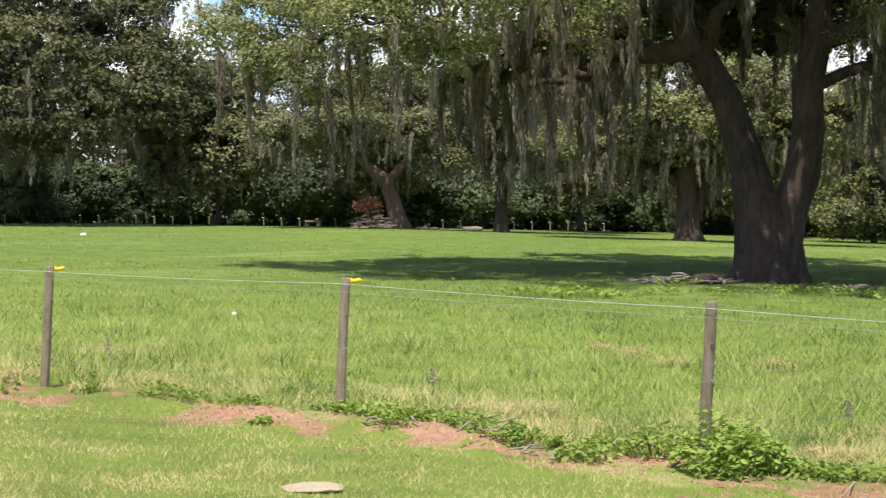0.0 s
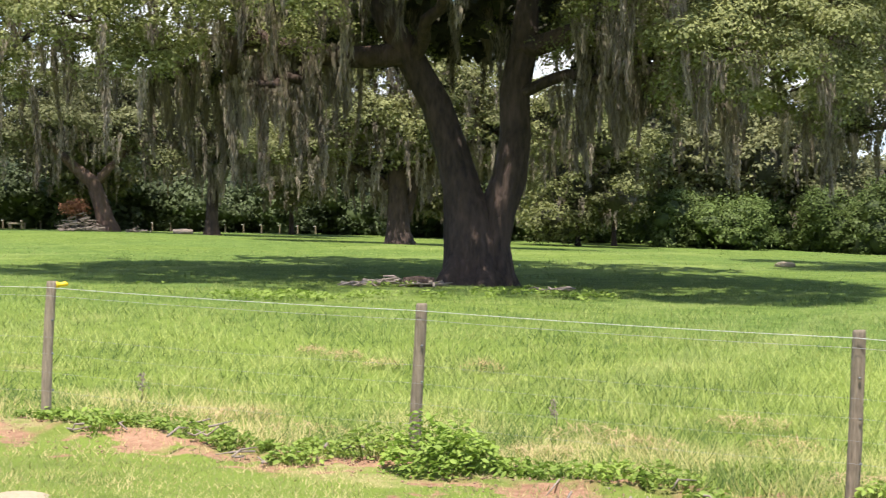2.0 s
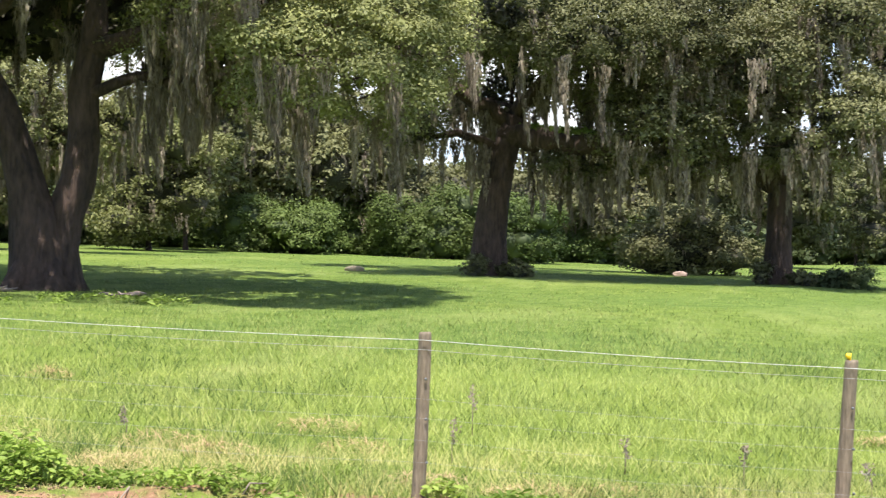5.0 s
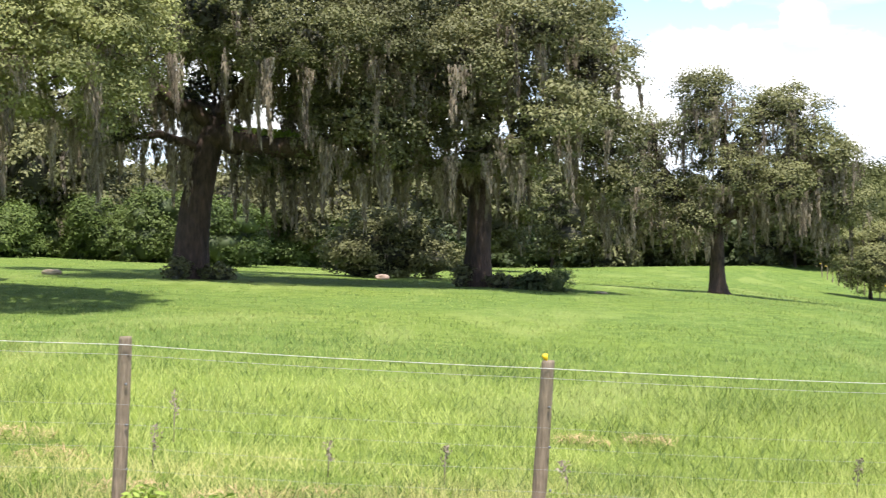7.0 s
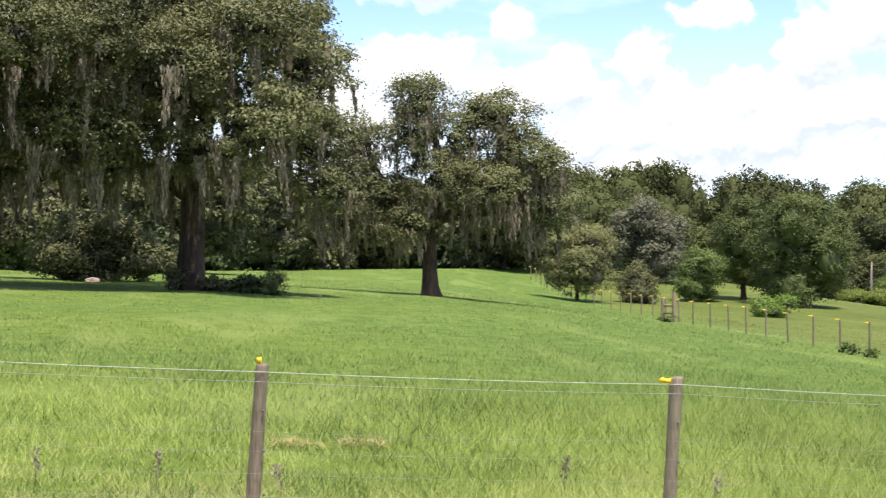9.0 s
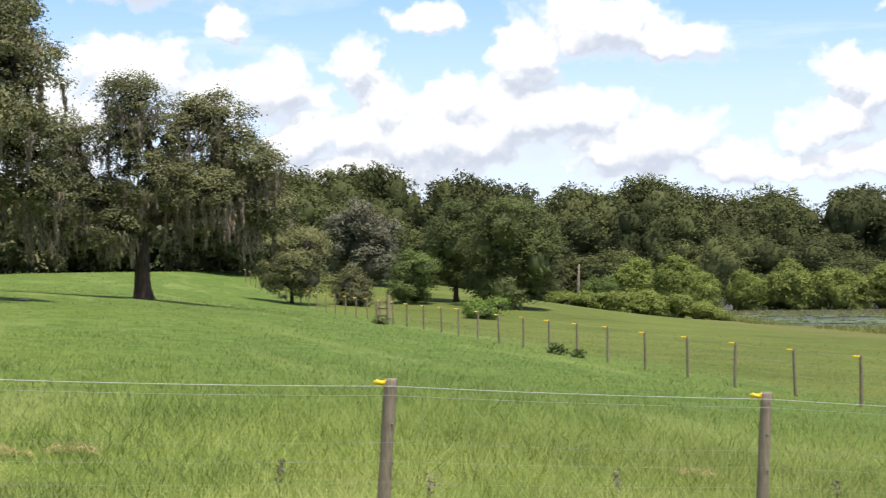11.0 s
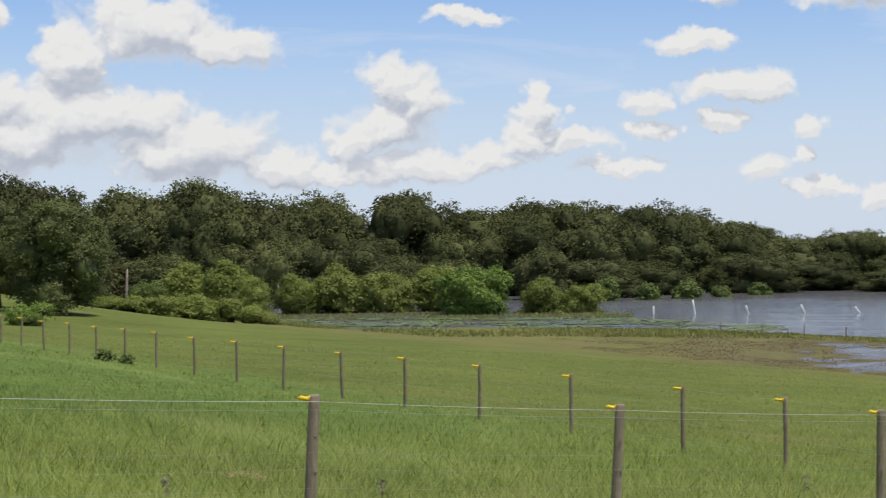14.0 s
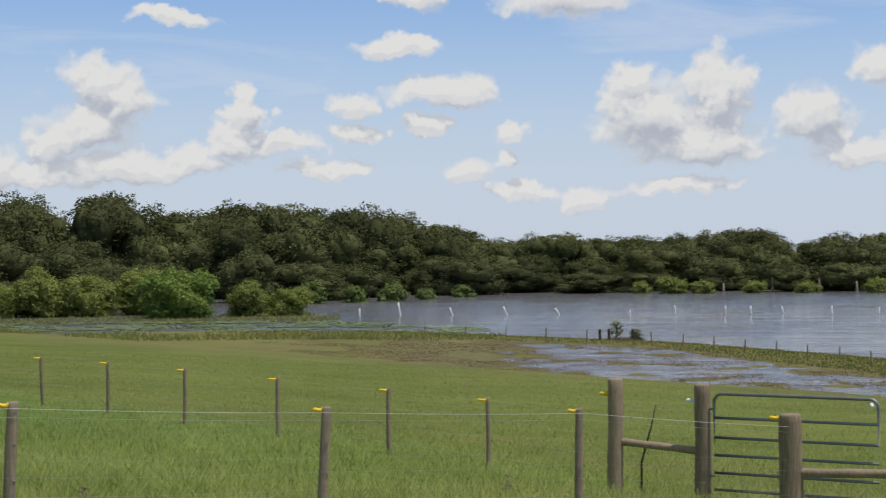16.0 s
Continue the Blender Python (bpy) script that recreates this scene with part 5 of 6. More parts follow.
for b, r, w, h, leaf, text in ((58.4, 196, 4, 3.2, SHRUB_LEAF, "green willow thicket on the lake shore"), (59.6, 204, 6, 5.6, WILLOW_LEAF, "grey-green willow thicket on the lake shore"), (60.8, 200, 5.4, 5.6, WILLOW_LEAF, "pale green willow on the lake shore"), (61.7, 192, 3.8, 4.0, WILLOW_LEAF, "low pale green willow on the lake shore"), (63.2, 208, 5.0, 4.2, WILLOW_LEAF, "rounded pale willow standing in the marsh"), (64.6, 210, 6.5, 5.6, WILLOW_LEAF, "pale green willow standing in the marsh"),
                               (66.2, 210, 6.5, 4.6, WILLOW_LEAF, "broad willow bush standing in the marsh"), (67.9, 212, 6, 5.4, WILLOW_LEAF, "willow bush at the water's edge"), (69.1, 200, 8.6, 5.4, BRIGHT_LEAF, "bright green bush standing in the water"),
                               (71.5, 202, 5.6, 4.2, WILLOW_LEAF, "green bush standing in the water"), (72.7, 203, 5.2, 3.4, WILLOW_LEAF, "low green bush at the end of the thicket")):
    shrub("willow", b, r, w * 1.08, h * 1.14, text, leaf, 11000, 0.6, 14, inner=leaf)
for b, w, h in ((57.0, 3.4, 1.3), (57.9, 4, 1.8), (58.9, 4.4, 2.2), (59.9, 4.4, 2.9), (60.9, 4, 2.6), (61.7, 3.4, 1.9), (62.3, 2.4, 1.0)):
    shrub("shrub", b, 165, w * 0.9, h * 0.8, "low green reedy scrub on the bank", WILLOW_LEAF, 5000, 0.45, 12, inner=WILLOW_LEAF)

# hedge and trees behind the upper field
for i, b in enumerate(np.arange(33.5, 50, 1.9)):
    shrub("shrub", b + rng.uniform(-0.3, 0.3), 164 + rng.uniform(-2, 2), rng.uniform(6.5, 8.5), rng.uniform(3.2, 4.4), "dark thicket along the far edge of the field", SHADED_LEAF, 2600, 0.6, 9)
for i, b in enumerate(np.arange(-17, 34, 2.2)):
    shrub("shrub", b + rng.uniform(-0.3, 0.3), 109 + rng.uniform(-1, 2), rng.uniform(6.2, 7.4), rng.uniform(2.4, 3.4), "dark thick undergrowth at the foot of the wood", SHADED_LEAF, 2600, 0.6, 9)
# hedge leaves coloured dark, as if shaded by the boughs in front
for i, b in enumerate(np.arange(-16, 14.5, 1.9)):
    shrub("hedge_tree", b + rng.uniform(-0.4, 0.4), 100 + rng.uniform(-2, 4), rng.uniform(4.8, 6.4), rng.uniform(3.0, 4.0), "dense green tree of the field's hedge, coloured as shaded", SHADED_LEAF, 6500, 0.5, 10, category="tree")
for i, b in enumerate(np.arange(14.3, 31.0, 1.6)):
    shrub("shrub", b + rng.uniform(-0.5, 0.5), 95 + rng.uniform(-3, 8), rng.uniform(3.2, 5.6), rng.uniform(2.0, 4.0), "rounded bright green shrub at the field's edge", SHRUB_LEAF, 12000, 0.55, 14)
for i, b in enumerate(np.arange(-16, 33, 2.7)):
    shrub("wood_tree", b + rng.uniform(-0.8, 0.8), 120 + rng.uniform(-4, 10), rng.uniform(8, 11), rng.uniform(7.5, 10.5) if b < 12 else rng.uniform(8.5, 11.0) if b < 23 else rng.uniform(6.6, 8.0), "tall green tree of the wood behind the field", OAK_LEAF, 6500, 0.8, 13, lift=0.3, stem=0.25, moss=50, category="tree", cover=0.8)
for i, b in enumerate(np.arange(26, 50, 2.0)):
    shrub("wood_tree", b + rng.uniform(-0.5, 0.5), 172 + rng.uniform(-4, 10), rng.uniform(8, 11), rng.uniform(7.0, 9.5), "green tree at the far edge of the field", WOOD_LEAF, 5500, 0.8, 13, lift=0.0, stem=0.2, category="tree", cover=0.6, core=0.85, inner=WOOD_LEAF)

# the far wood round the lake
models = []
for i in range(6):
    w, h = rng.uniform(10, 13), 13.2 * rng.uniform(0.96, 1.04)
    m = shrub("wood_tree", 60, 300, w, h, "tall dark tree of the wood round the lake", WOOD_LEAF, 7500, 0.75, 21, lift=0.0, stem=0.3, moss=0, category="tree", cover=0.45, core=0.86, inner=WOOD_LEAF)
    tagged(m, group="wood round the lake")
    models.append(m)
used = set()
TREELINE = ([44, 47.9, 51.4, 53.2, 57, 59, 60.9, 62.5, 64.7, 68.4, 70.3, 73, 75.2, 77.9, 80, 81.7, 83.6, 87.3, 92, 102],
            [3.3, 3.1, 2.7, 2.55, 2.35, 2.28, 2.42, 2.2, 1.95, 1.8, 1.72, 1.76, 1.6, 1.02, 0.55, 0.62, 0.5, 0.68, 0.6, 0.6])
for row, (dr, lo, hi) in enumerate(((0, 0.3, 0.62), (14, 0.5, 0.86), (30, 0.88, 1.02), (46, 0.92, 1.02))):
    for i, b in enumerate(np.arange(46 + row * 0.55, 101, (1.65, 1.65, 1.2, 1.6)[row])):
        b = b + rng.uniform(-0.75, 0.75)
        if row == 3 and b < 72 and i % 2:
            continue
        r = np.interp(b, [46, 58, 72, 80, 100], [262, 258, 268, 305, 312]) + dr + rng.uniform(-7, 7)
        x, y = polar(b, r)
        z = gz(x, y)
        top = max(3.2, (1.5 + r * math.tan(radians(np.interp(b, *TREELINE))) - z) * rng.uniform(lo, hi))
        n = (i * 2 + row * 3 + i // 3) % 6
        s = top / 13.2
        wide = max(0.95, min(1.25, s * 1.1))
        m = pose(x, y, z - 0.2, 0, 0, rng.uniform(0, 360)) @ Matrix.Diagonal((wide * rng.uniform(0.85, 1.2), wide * rng.uniform(0.85, 1.2), s, 1))
        if n not in used:
            used.add(n)
            models[n].matrix_basis = m
        else:
            ob = copy_thing(models[n], Matrix.Identity(4))
            ob.matrix_basis = m


# pale shrubs along the far shore
for b, r, w, h in ((73.6, 252, 4.5, 4.2), (75.0, 256, 4.0, 3.4), (76.3, 262, 5.0, 3.8), (77.4, 268, 3.6, 2.6), (78.6, 280, 4.2, 2.4), (84.6, 292, 3.6, 2.2), (85.6, 292, 5.5, 2.9), (86.6, 292, 4.4, 2.2), (88.3, 293, 3.8, 2.2), (90.0, 293, 5.0, 2.0), (92.2, 293, 4.2, 2.4)):
    shrub("shrub", b, r, w, h, "pale green shrub on the far shore of the lake", WILLOW_LEAF if b > 80 else SHRUB_LEAF, 2200, 0.5, 8, inner=SHRUB_LEAF)

# fern growing along the top of the level bough
x, y = polar(25.5, 60.0)
fern = empty("bough_fern", x, y, gz(x, y), "bright green fern growing along the top of a mossy bough", "fern")
fern.matrix_basis = pose(x, y, gz(x, y) - 0.05, 0, 0, -25.5)
k = rng.random(1500)
c = np.column_stack([np.interp(k, [0, 0.3, 1], [1.2, 2.2, 4.0]), np.interp(k, [0, 1], [-0.3, -1.6]), np.interp(k, [0, 0.25, 1], [5.25, 5.1, 4.82])]) + rng.normal(size=(1500, 3)) * np.array([0.12, 0.13, 0.07])
v, f = leaves(c, unit(1500), 0.075)
tagged(part("frond", v, f, WEED_LEAF, fern), kind="stuff")
# ---- small things of the near field ----
DEAD_WOOD = plain_material("dead_wood", (0.14, 0.105, 0.085), (0.38, 0.3, 0.245), 12, 0.9, 0, 0.6, 0.02)
RED_LEAF = leaf_material("dead_leaf", (0.16, 0.06, 0.035), (0.34, 0.16, 0.09), (0.3, 0.12, 0.06), 0.2)
STRAW = leaf_material("straw", (0.4, 0.27, 0.14), (0.68, 0.5, 0.3), (0.5, 0.36, 0.18), 0.25, 2.0, 0.8)
STONE = plain_material("pale_stone", (0.27, 0.21, 0.14), (0.44, 0.35, 0.24), 14, 0.9, 0, 0.7, 0.02)
REED = leaf_material("marsh_reed", (0.17, 0.18, 0.05), (0.34, 0.345, 0.11), (0.28, 0.29, 0.08), 0.3, 0.2, 0.7)
BROWN_REED = leaf_material("dead_marsh_plant", (0.12, 0.085, 0.055), (0.3, 0.22, 0.15), (0.2, 0.15, 0.08), 0.25, 0.2, 0.8)
LILY = leaf_material("lily_leaf", (0.11, 0.145, 0.05), (0.26, 0.305, 0.12), (0.2, 0.3, 0.1), 0.15, 0.1, 0.35)


def broad_leaves(centres, size):
    """Folded oval weed leaves of six corners."""
    n = len(centres)
    up = unit(n) * 0.8
    up[:, 2] = np.abs(up[:, 2]) + 0.7
    up /= np.linalg.norm(up, axis=1)[:, None]
    a = np.cross(up, unit(n))
    a /= np.linalg.norm(a, axis=1)[:, None] + 1e-9
    b = np.cross(up, a)
    L = size * rng.uniform(0.6, 1.3, (n, 1))
    v = np.stack([centres - a * L, centres - a * L * 0.3 + b * L * 0.5 + up * L * 0.12, centres + a * L * 0.45 + b * L * 0.42 + up * L * 0.1, centres + a * L - up * L * 0.15,
                  centres + a * L * 0.45 - b * L * 0.42 + up * L * 0.1, centres - a * L * 0.3 - b * L * 0.5 + up * L * 0.12], 1)
    k = np.arange(n)[:, None] * 6
    return v.reshape(-1, 3), [np.concatenate([k + np.array([[0, 1, 2, 3]]), k + np.array([[0, 3, 4, 5]])])]


def weed_patch(bearing, r, w, h, count, size=0.032):
    x, y = polar(bearing, r)
    ob = empty("weed", x, y, gz(x, y), "leafy bright green weed sprawling on bare soil by the fence", "weed", "weeds along the fence")
    a, k = rng.uniform(0, 6.28, count), np.sqrt(rng.random(count))
    px, py = w / 2 * k * np.cos(a), w * 0.4 * k * np.sin(a)
    dome = np.clip(1 - k ** 2, 0, 1) ** 0.6
    dome = dome * (0.75 + 0.3 * np.sin(px * 9 + bearing) * np.sin(py * 11))
    pz = ground_z(px + x, py + y) - gz(x, y) + 0.015 + h * dome * rng.uniform(0.2, 1.0, count) ** 0.6
    v, f = broad_leaves(np.column_stack([px, py, pz]), size)
    tagged(part("foliage", v, f, WEED_LEAF, ob), kind="stuff")
    stems = []
    for i in range(0, count, max(1, count // 40)):
        stems.append(tube([(px[i] * 0.6, py[i] * 0.6, float(ground_z(px[i] * 0.6 + x, py[i] * 0.6 + y)) - gz(x, y) - 0.02), (px[i] * 0.85, py[i] * 0.85, pz[i] * 0.7), (px[i], py[i], pz[i])], [0.004, 0.003, 0.002], 4, caps=False))
    v, f = joined(stems)
    tagged(part("stalk", v, f, WEED_LEAF, ob), kind="stuff")


for row in ((-3.0, 15.0, 0.5, 0.14, 130), (-1.9, 14.95, 0.9, 0.2, 360), (-0.3, 14.75, 0.7, 0.16, 220), (1.4, 14.45, 0.8, 0.18, 260), (2.6, 14.15, 0.5, 0.18, 180), (5.6, 13.95, 0.55, 0.16, 160), (7.2, 13.45, 0.75, 0.3, 330),
            (9.5, 12.95, 0.95, 0.46, 800), (10.4, 12.75, 0.7, 0.36, 420), (12.3, 13.0, 0.5, 0.16, 130), (13.9, 12.85, 0.8, 0.2, 250), (15.6, 12.65, 0.7, 0.2, 230), (17.3, 12.6, 0.7, 0.16, 190), (18.6, 12.2, 0.5, 0.15, 130),
            (4.2, 13.3, 0.35, 0.16, 90), (23.9, 12.35, 0.35, 0.16, 90), (26.5, 12.3, 0.6, 0.12, 120), (-6.5, 15.7, 0.6, 0.14, 130), (-9.0, 16.2, 0.7, 0.13, 130)):
    weed_patch(*row)
for i in range(30):
    along, off = rng.uniform(-5.5, 15.0), rng.uniform(-0.9, 1.5)
    px, py = FENCE_A + FENCE_D * along + np.array([-FENCE_D[1], FENCE_D[0]]) * off
    weed_patch(math.degrees(math.atan2(px, py)), math.hypot(px, py), rng.uniform(0.2, 0.45), rng.uniform(0.06, 0.14), 60, 0.026)


def shade_weeds():
    """Knee-low broad-leaved growth in and round the shade of the great oak."""
    n = 60000
    b, r = np.radians(rng.uniform(-8, 21, n)), rng.uniform(28.0, 47.0, n)
    x, y = r * np.sin(b), r * np.cos(b)
    lush = fbm(x, y, 1.5, 6.0, 4) + 0.5 * fbm(x, y, 5.0, 2.0, 2) - 0.055 * np.abs(r - 36.5) - 0.04 * np.abs(np.degrees(b) - 7)
    keep = (lush > 0.28) & (np.hypot(x - 7.7, y - 40.3) > 2.4)
    x, y, lush = x[keep], y[keep], lush[keep]
    h = 0.03 + (0.05 + 0.2 * np.clip(lush, 0, 0.6)) * rng.random(len(x)) ** 0.7
    v, f = broad_leaves(np.column_stack([x, y, ground_z(x, y) + h]), 0.05)
    tagged(part("ground_weeds", v, f, WEED_LEAF), "low broad-leaved weeds spreading in the oak's shade", "weeds", kind="stuff")


shade_weeds()


def straw_clump(bearing, r, w, h, n=110):
    x, y = polar(bearing, r)
    ob = empty("dry_tussock", x, y, gz(x, y), "bleached heap of dead grass lying in the pasture", "dead grass", "dead grass heaps")
    a, k = rng.uniform(0, 6.28, n), np.sqrt(rng.random(n))
    px, py = w / 2 * k * np.cos(a), w / 2 * k * np.sin(a)
    pz = ground_z(px + x, py + y) - gz(x, y) + h * (1 - k ** 2) * rng.uniform(0.4, 1, n) + 0.05
    c = np.column_stack([px, py, pz])
    d = unit(n) * np.array([1, 1, 0.45])
    L = rng.uniform(0.08, 0.2, (n, 1))
    s = np.cross(d, UP) * 0.006
    v = np.stack([c - d * L, c + s, c + d * L, c - s], 1).reshape(-1, 3)
    tagged(part("straw", v, np.arange(4 * n).reshape(-1, 4), STRAW, ob), kind="stuff")


for row in ((11.0, 20.6, 0.6, 0.12), (7.6, 20.9, 0.5, 0.08), (6.3, 22.0, 0.6, 0.08), (5.2, 22.6, 0.4, 0.06), (14.5, 15.5, 0.9, 0.1), (16.5, 15.0, 0.7, 0.08), (19.8, 16.6, 0.8, 0.06), (21.0, 15.4, 0.7, 0.06), (-11.5, 17.2, 0.6, 0.06), (-14.0, 18.6, 0.5, 0.06),
            (13.0, 14.2, 0.8, 0.1), (27.2, 13.0, 0.9, 0.08), (29.5, 13.2, 0.7, 0.07), (23.3, 13.6, 0.7, 0.06), (38.5, 17.5, 0.6, 0.05), (40.8, 17.8, 0.6, 0.05), (61.5, 19.0, 0.5, 0.06), (1.0, 16.2, 0.9, 0.06), (3.0, 16.5, 0.8, 0.06), (5.0, 15.4, 0.9, 0.07)):
    straw_clump(*row)


def dry_stalk(bearing, r, h):
    """A dead dock stem with a seed head."""
    x, y = polar(bearing, r)
    ob = empty("dry_stalk", x, y, gz(x, y), "thin dead weed stalk standing in the grass", "weed", "dead weed stalks")
    top = (rng.uniform(-0.04, 0.04), rng.uniform(-0.04, 0.04), h)
    v, f = tube([(0, 0, -0.03), (0.01, 0, h * 0.5), top], [0.006, 0.005, 0.003], 5)
    part("stem", v, f, DEAD_WOOD, ob)
    n = 60
    c = np.column_stack([rng.normal(size=n) * 0.022 + top[0], rng.normal(size=n) * 0.022 + top[1], h * rng.uniform(0.45, 1.02, n)])
    v, f = leaves(c, unit(n), 0.016)
    tagged(part("seed_head", v, f, DEAD_WOOD, ob), kind="stuff")


for row in ((-11.1, 19.5, 0.42), (24.9, 16.5, 0.5), (24.2, 14.9, 0.4), (30.0, 14.6, 0.3), (13.4, 16.0, 0.3), (33.9, 14.4, 0.32), (47.5, 15.2, 0.35), (38.0, 14.0, 0.3), (52.5, 15.0, 0.3), (80.0, 21.5, 0.35), (-0.4, 17.6, 0.3), (58.9, 16.3, 0.3), (66.0, 17.3, 0.3)):
    dry_stalk(*row)


def lump(name, bearing, r, sx, sy, sz, mat, label, category, sink=0.25, lumps=0.18):
    """A weathered rounded stone or log end."""
    x, y = polar(bearing, r)
    bm = bmesh.new()
    bmesh.ops.create_icosphere(bm, subdivisions=4, radius=0.5)
    for v in bm.verts:
        n = noise.noise(v.co * 3.1 + Vector((bearing, r, 0))) + 0.5 * noise.noise(v.co * 7.3 + Vector((r, bearing, 3)))
        v.co = v.co * (1 + lumps * n)
        v.co.x, v.co.y, v.co.z = v.co.x * sx, v.co.y * sy, v.co.z * sz
    me = bpy.data.meshes.new(name)
    bm.to_mesh(me)
    bm.free()
    me.materials.append(mat)
    for p in me.polygons:
        p.use_smooth = True
    ob = new(name, me)
    ob.matrix_basis = pose(x, y, gz(x, y) + sz * (0.5 - sink), 0, 0, -bearing)
    return tagged(ob, label, category)


lump("flat_stone", -4.45, 11.0, 0.4, 0.42, 0.05, STONE, "flat pale sandy stone lying in the mown grass", "stone")
lump("stone", -11.9, 62.0, 0.22, 0.2, 0.14, WHITE, "small white stone in the pasture grass", "stone")
lump("stone", -7.0, 27.0, 0.09, 0.08, 0.07, WHITE, "tiny white stone in the pasture grass", "stone")
# pinkish lying thing taken for a fallen log, built as a rounded lump
lump("boulder", 31.9, 69.0, 0.6, 0.4, 0.3, plain_material("pink_lump", (0.3, 0.2, 0.16), (0.46, 0.33, 0.27), 10, 0.9, 0, 0.7, 0.02), "pale pinkish fallen log, shaped as a lump, beside a low bush", "boulder")
lump("stone", 39.2, 62.0, 0.5, 0.3, 0.12, STONE, "pale flat stone beside the shade of an oak", "stone")
lump("stone", 21.0, 60.0, 0.7, 0.3, 0.25, STONE, "pale grey stone in the pasture", "stone")


def stick_heap(name, bearing, r, w, h, n, label, long=0.9, rad=0.03):
    """A heap of cut, bleached branches."""
    x, y = polar(bearing, r)
    ob = empty(name, x, y, gz(x, y), label, "brush pile")
    ob.matrix_basis = pose(x, y, gz(x, y), 0, 0, -bearing)
    for i in range(n):
        k, a = math.sqrt(rng.random()), rng.uniform(0, 6.28)
        c = np.array([w / 2 * k * math.cos(a), w / 3 * k * math.sin(a), 0.03 + h * (1 - k ** 1.5) * rng.random()])
        d = unit(1)[0] * np.array([1, 1, 0.25])
        L = long * rng.uniform(0.4, 1)
        pts = [c - d * L / 2, c + rng.normal(size=3) * 0.04, c + d * L / 2]
        for p in pts:
            p[2] = max(p[2], -0.02)
        v, f = tube(pts, [rad * rng.uniform(0.6, 1.5), rad, rad * 0.4], 6, 0.1, i)
        part("stick", v, f, DEAD_WOOD, ob)
    return ob


heap = stick_heap("brush_pile", -2.3, 79.0, 2.0, 0.85, 170, "pile of bleached cut branches at the foot of a tree", 0.8, 0.02)
c = rng.normal(size=(900, 3)) * np.array([0.28, 0.2, 0.17]) + np.array([-0.3, 0.1, 1.1])
v, f = leaves(c, unit(900), 0.07)
tagged(part("dead_foliage", v, f, RED_LEAF, heap, "rust-red dead leaves"), kind="stuff")
v, f = tube([(-0.2, 0.1, 0.3), (-0.25, 0.1, 0.8), (-0.3, 0.1, 1.2)], [0.03, 0.025, 0.015], 6)
part("stick", v, f, DEAD_WOOD, heap)
stick_heap("dead_branches", 8.1, 39.2, 2.4, 0.18, 46, "scatter of bleached fallen branches under the great oak", 0.9, 0.03)
stick_heap("dead_branches", 13.1, 38.6, 1.2, 0.12, 14, "few rotten branches on the shaded ground", 0.5, 0.03)
stick_heap("dead_branches", -0.5, 79.5, 1.2, 0.15, 12, "bleached fallen boughs beside the leaning tree", 0.8, 0.04)
stick_heap("root_scatter", 0.3, 14.35, 1.6, 0.05, 9, "pale dry roots dug up along the fence", 0.4, 0.009)
stick_heap("root_scatter", 5.2, 13.5, 1.4, 0.05, 9, "pale dry roots lying on turned soil", 0.4, 0.009)
stick_heap("root_scatter", 15.5, 12.2, 1.6, 0.05, 8, "dry straw-coloured roots on the soil ridge", 0.35, 0.008)
stick_heap("bark_litter", 85.2, 24.0, 1.2, 0.03, 26, "reddish bark litter at the foot of the gate posts", 0.25, 0.02)
for b, r, L, label in ((8.85, 38.9, 0.7, "dark rotten log lying under the great oak"), (1.0, 79.0, 0.9, "pale cut log lying in the grass")):
    x, y = polar(b, r)
    v, f = tube([(-L / 2, 0, 0.1), (0, 0.03, 0.12), (L / 2, 0, 0.1)], [0.12, 0.13, 0.11], 10, 0.1)
    ob = part("log", v, f, BARK if b > 5 else DEAD_WOOD)
    ob.matrix_basis = pose(x, y, gz(x, y), 0, 0, -b)
    tagged(ob, label, "log")


def trough(bearing, r):
    x, y = polar(bearing, r)
    ob = empty("feed_trough", x, y, gz(x, y), "small pale wooden feed trough on legs by the hedge", "trough")
    ob.matrix_basis = pose(x, y, gz(x, y), 0, 0, -bearing)
    for dx in (-0.5, 0.5):
        v, f = box(dx * 0.7, 0, 0.14, 0.2, 0.2, 0.28)
        part("stand", v, f, DEAD_WOOD, ob)
    v, f = box(0, 0, 0.32, 0.9, 0.3, 0.09)
    part("tray", v, f, DEAD_WOOD, ob)


trough(-4.35, 95.0)

# small shrubs at the trunks' feet and beside the oaks
for b, r, w, h, n in ((25.1, 59.0, 0.9, 0.7, 900), (26.4, 59.2, 1.2, 0.6, 1000), (34.5, 61.2, 0.7, 0.7, 700), (35.85, 61.0, 0.8, 0.55, 700), (36.5, 61.4, 1.3, 0.42, 800), (37.0, 61.6, 0.9, 0.6, 700), (37.35, 61.4, 0.8, 0.45, 600), (37.78, 61.0, 1.05, 0.9, 3000)):
    # those beyond 36 degrees are coloured darker for the oak's shade
    shrub("sapling", b, r, w, h, "low dark leafy growth in the oak's shade", SHADED_LEAF if b > 36 else OAK_LEAF, n, 0.18, 7, stem=0.03)
for b, r, w, h in ((56.9, 57.0, 0.9, 0.34), (57.6, 56.0, 0.6, 0.26), (51.0, 83.0, 1.0, 0.3)):
    shrub("shrub", b, r, w, h, "straggling low green bush beside the fence posts", SHRUB_LEAF, 260, 0.14, 6, stem=0.02, core=0.0, cover=0.6)


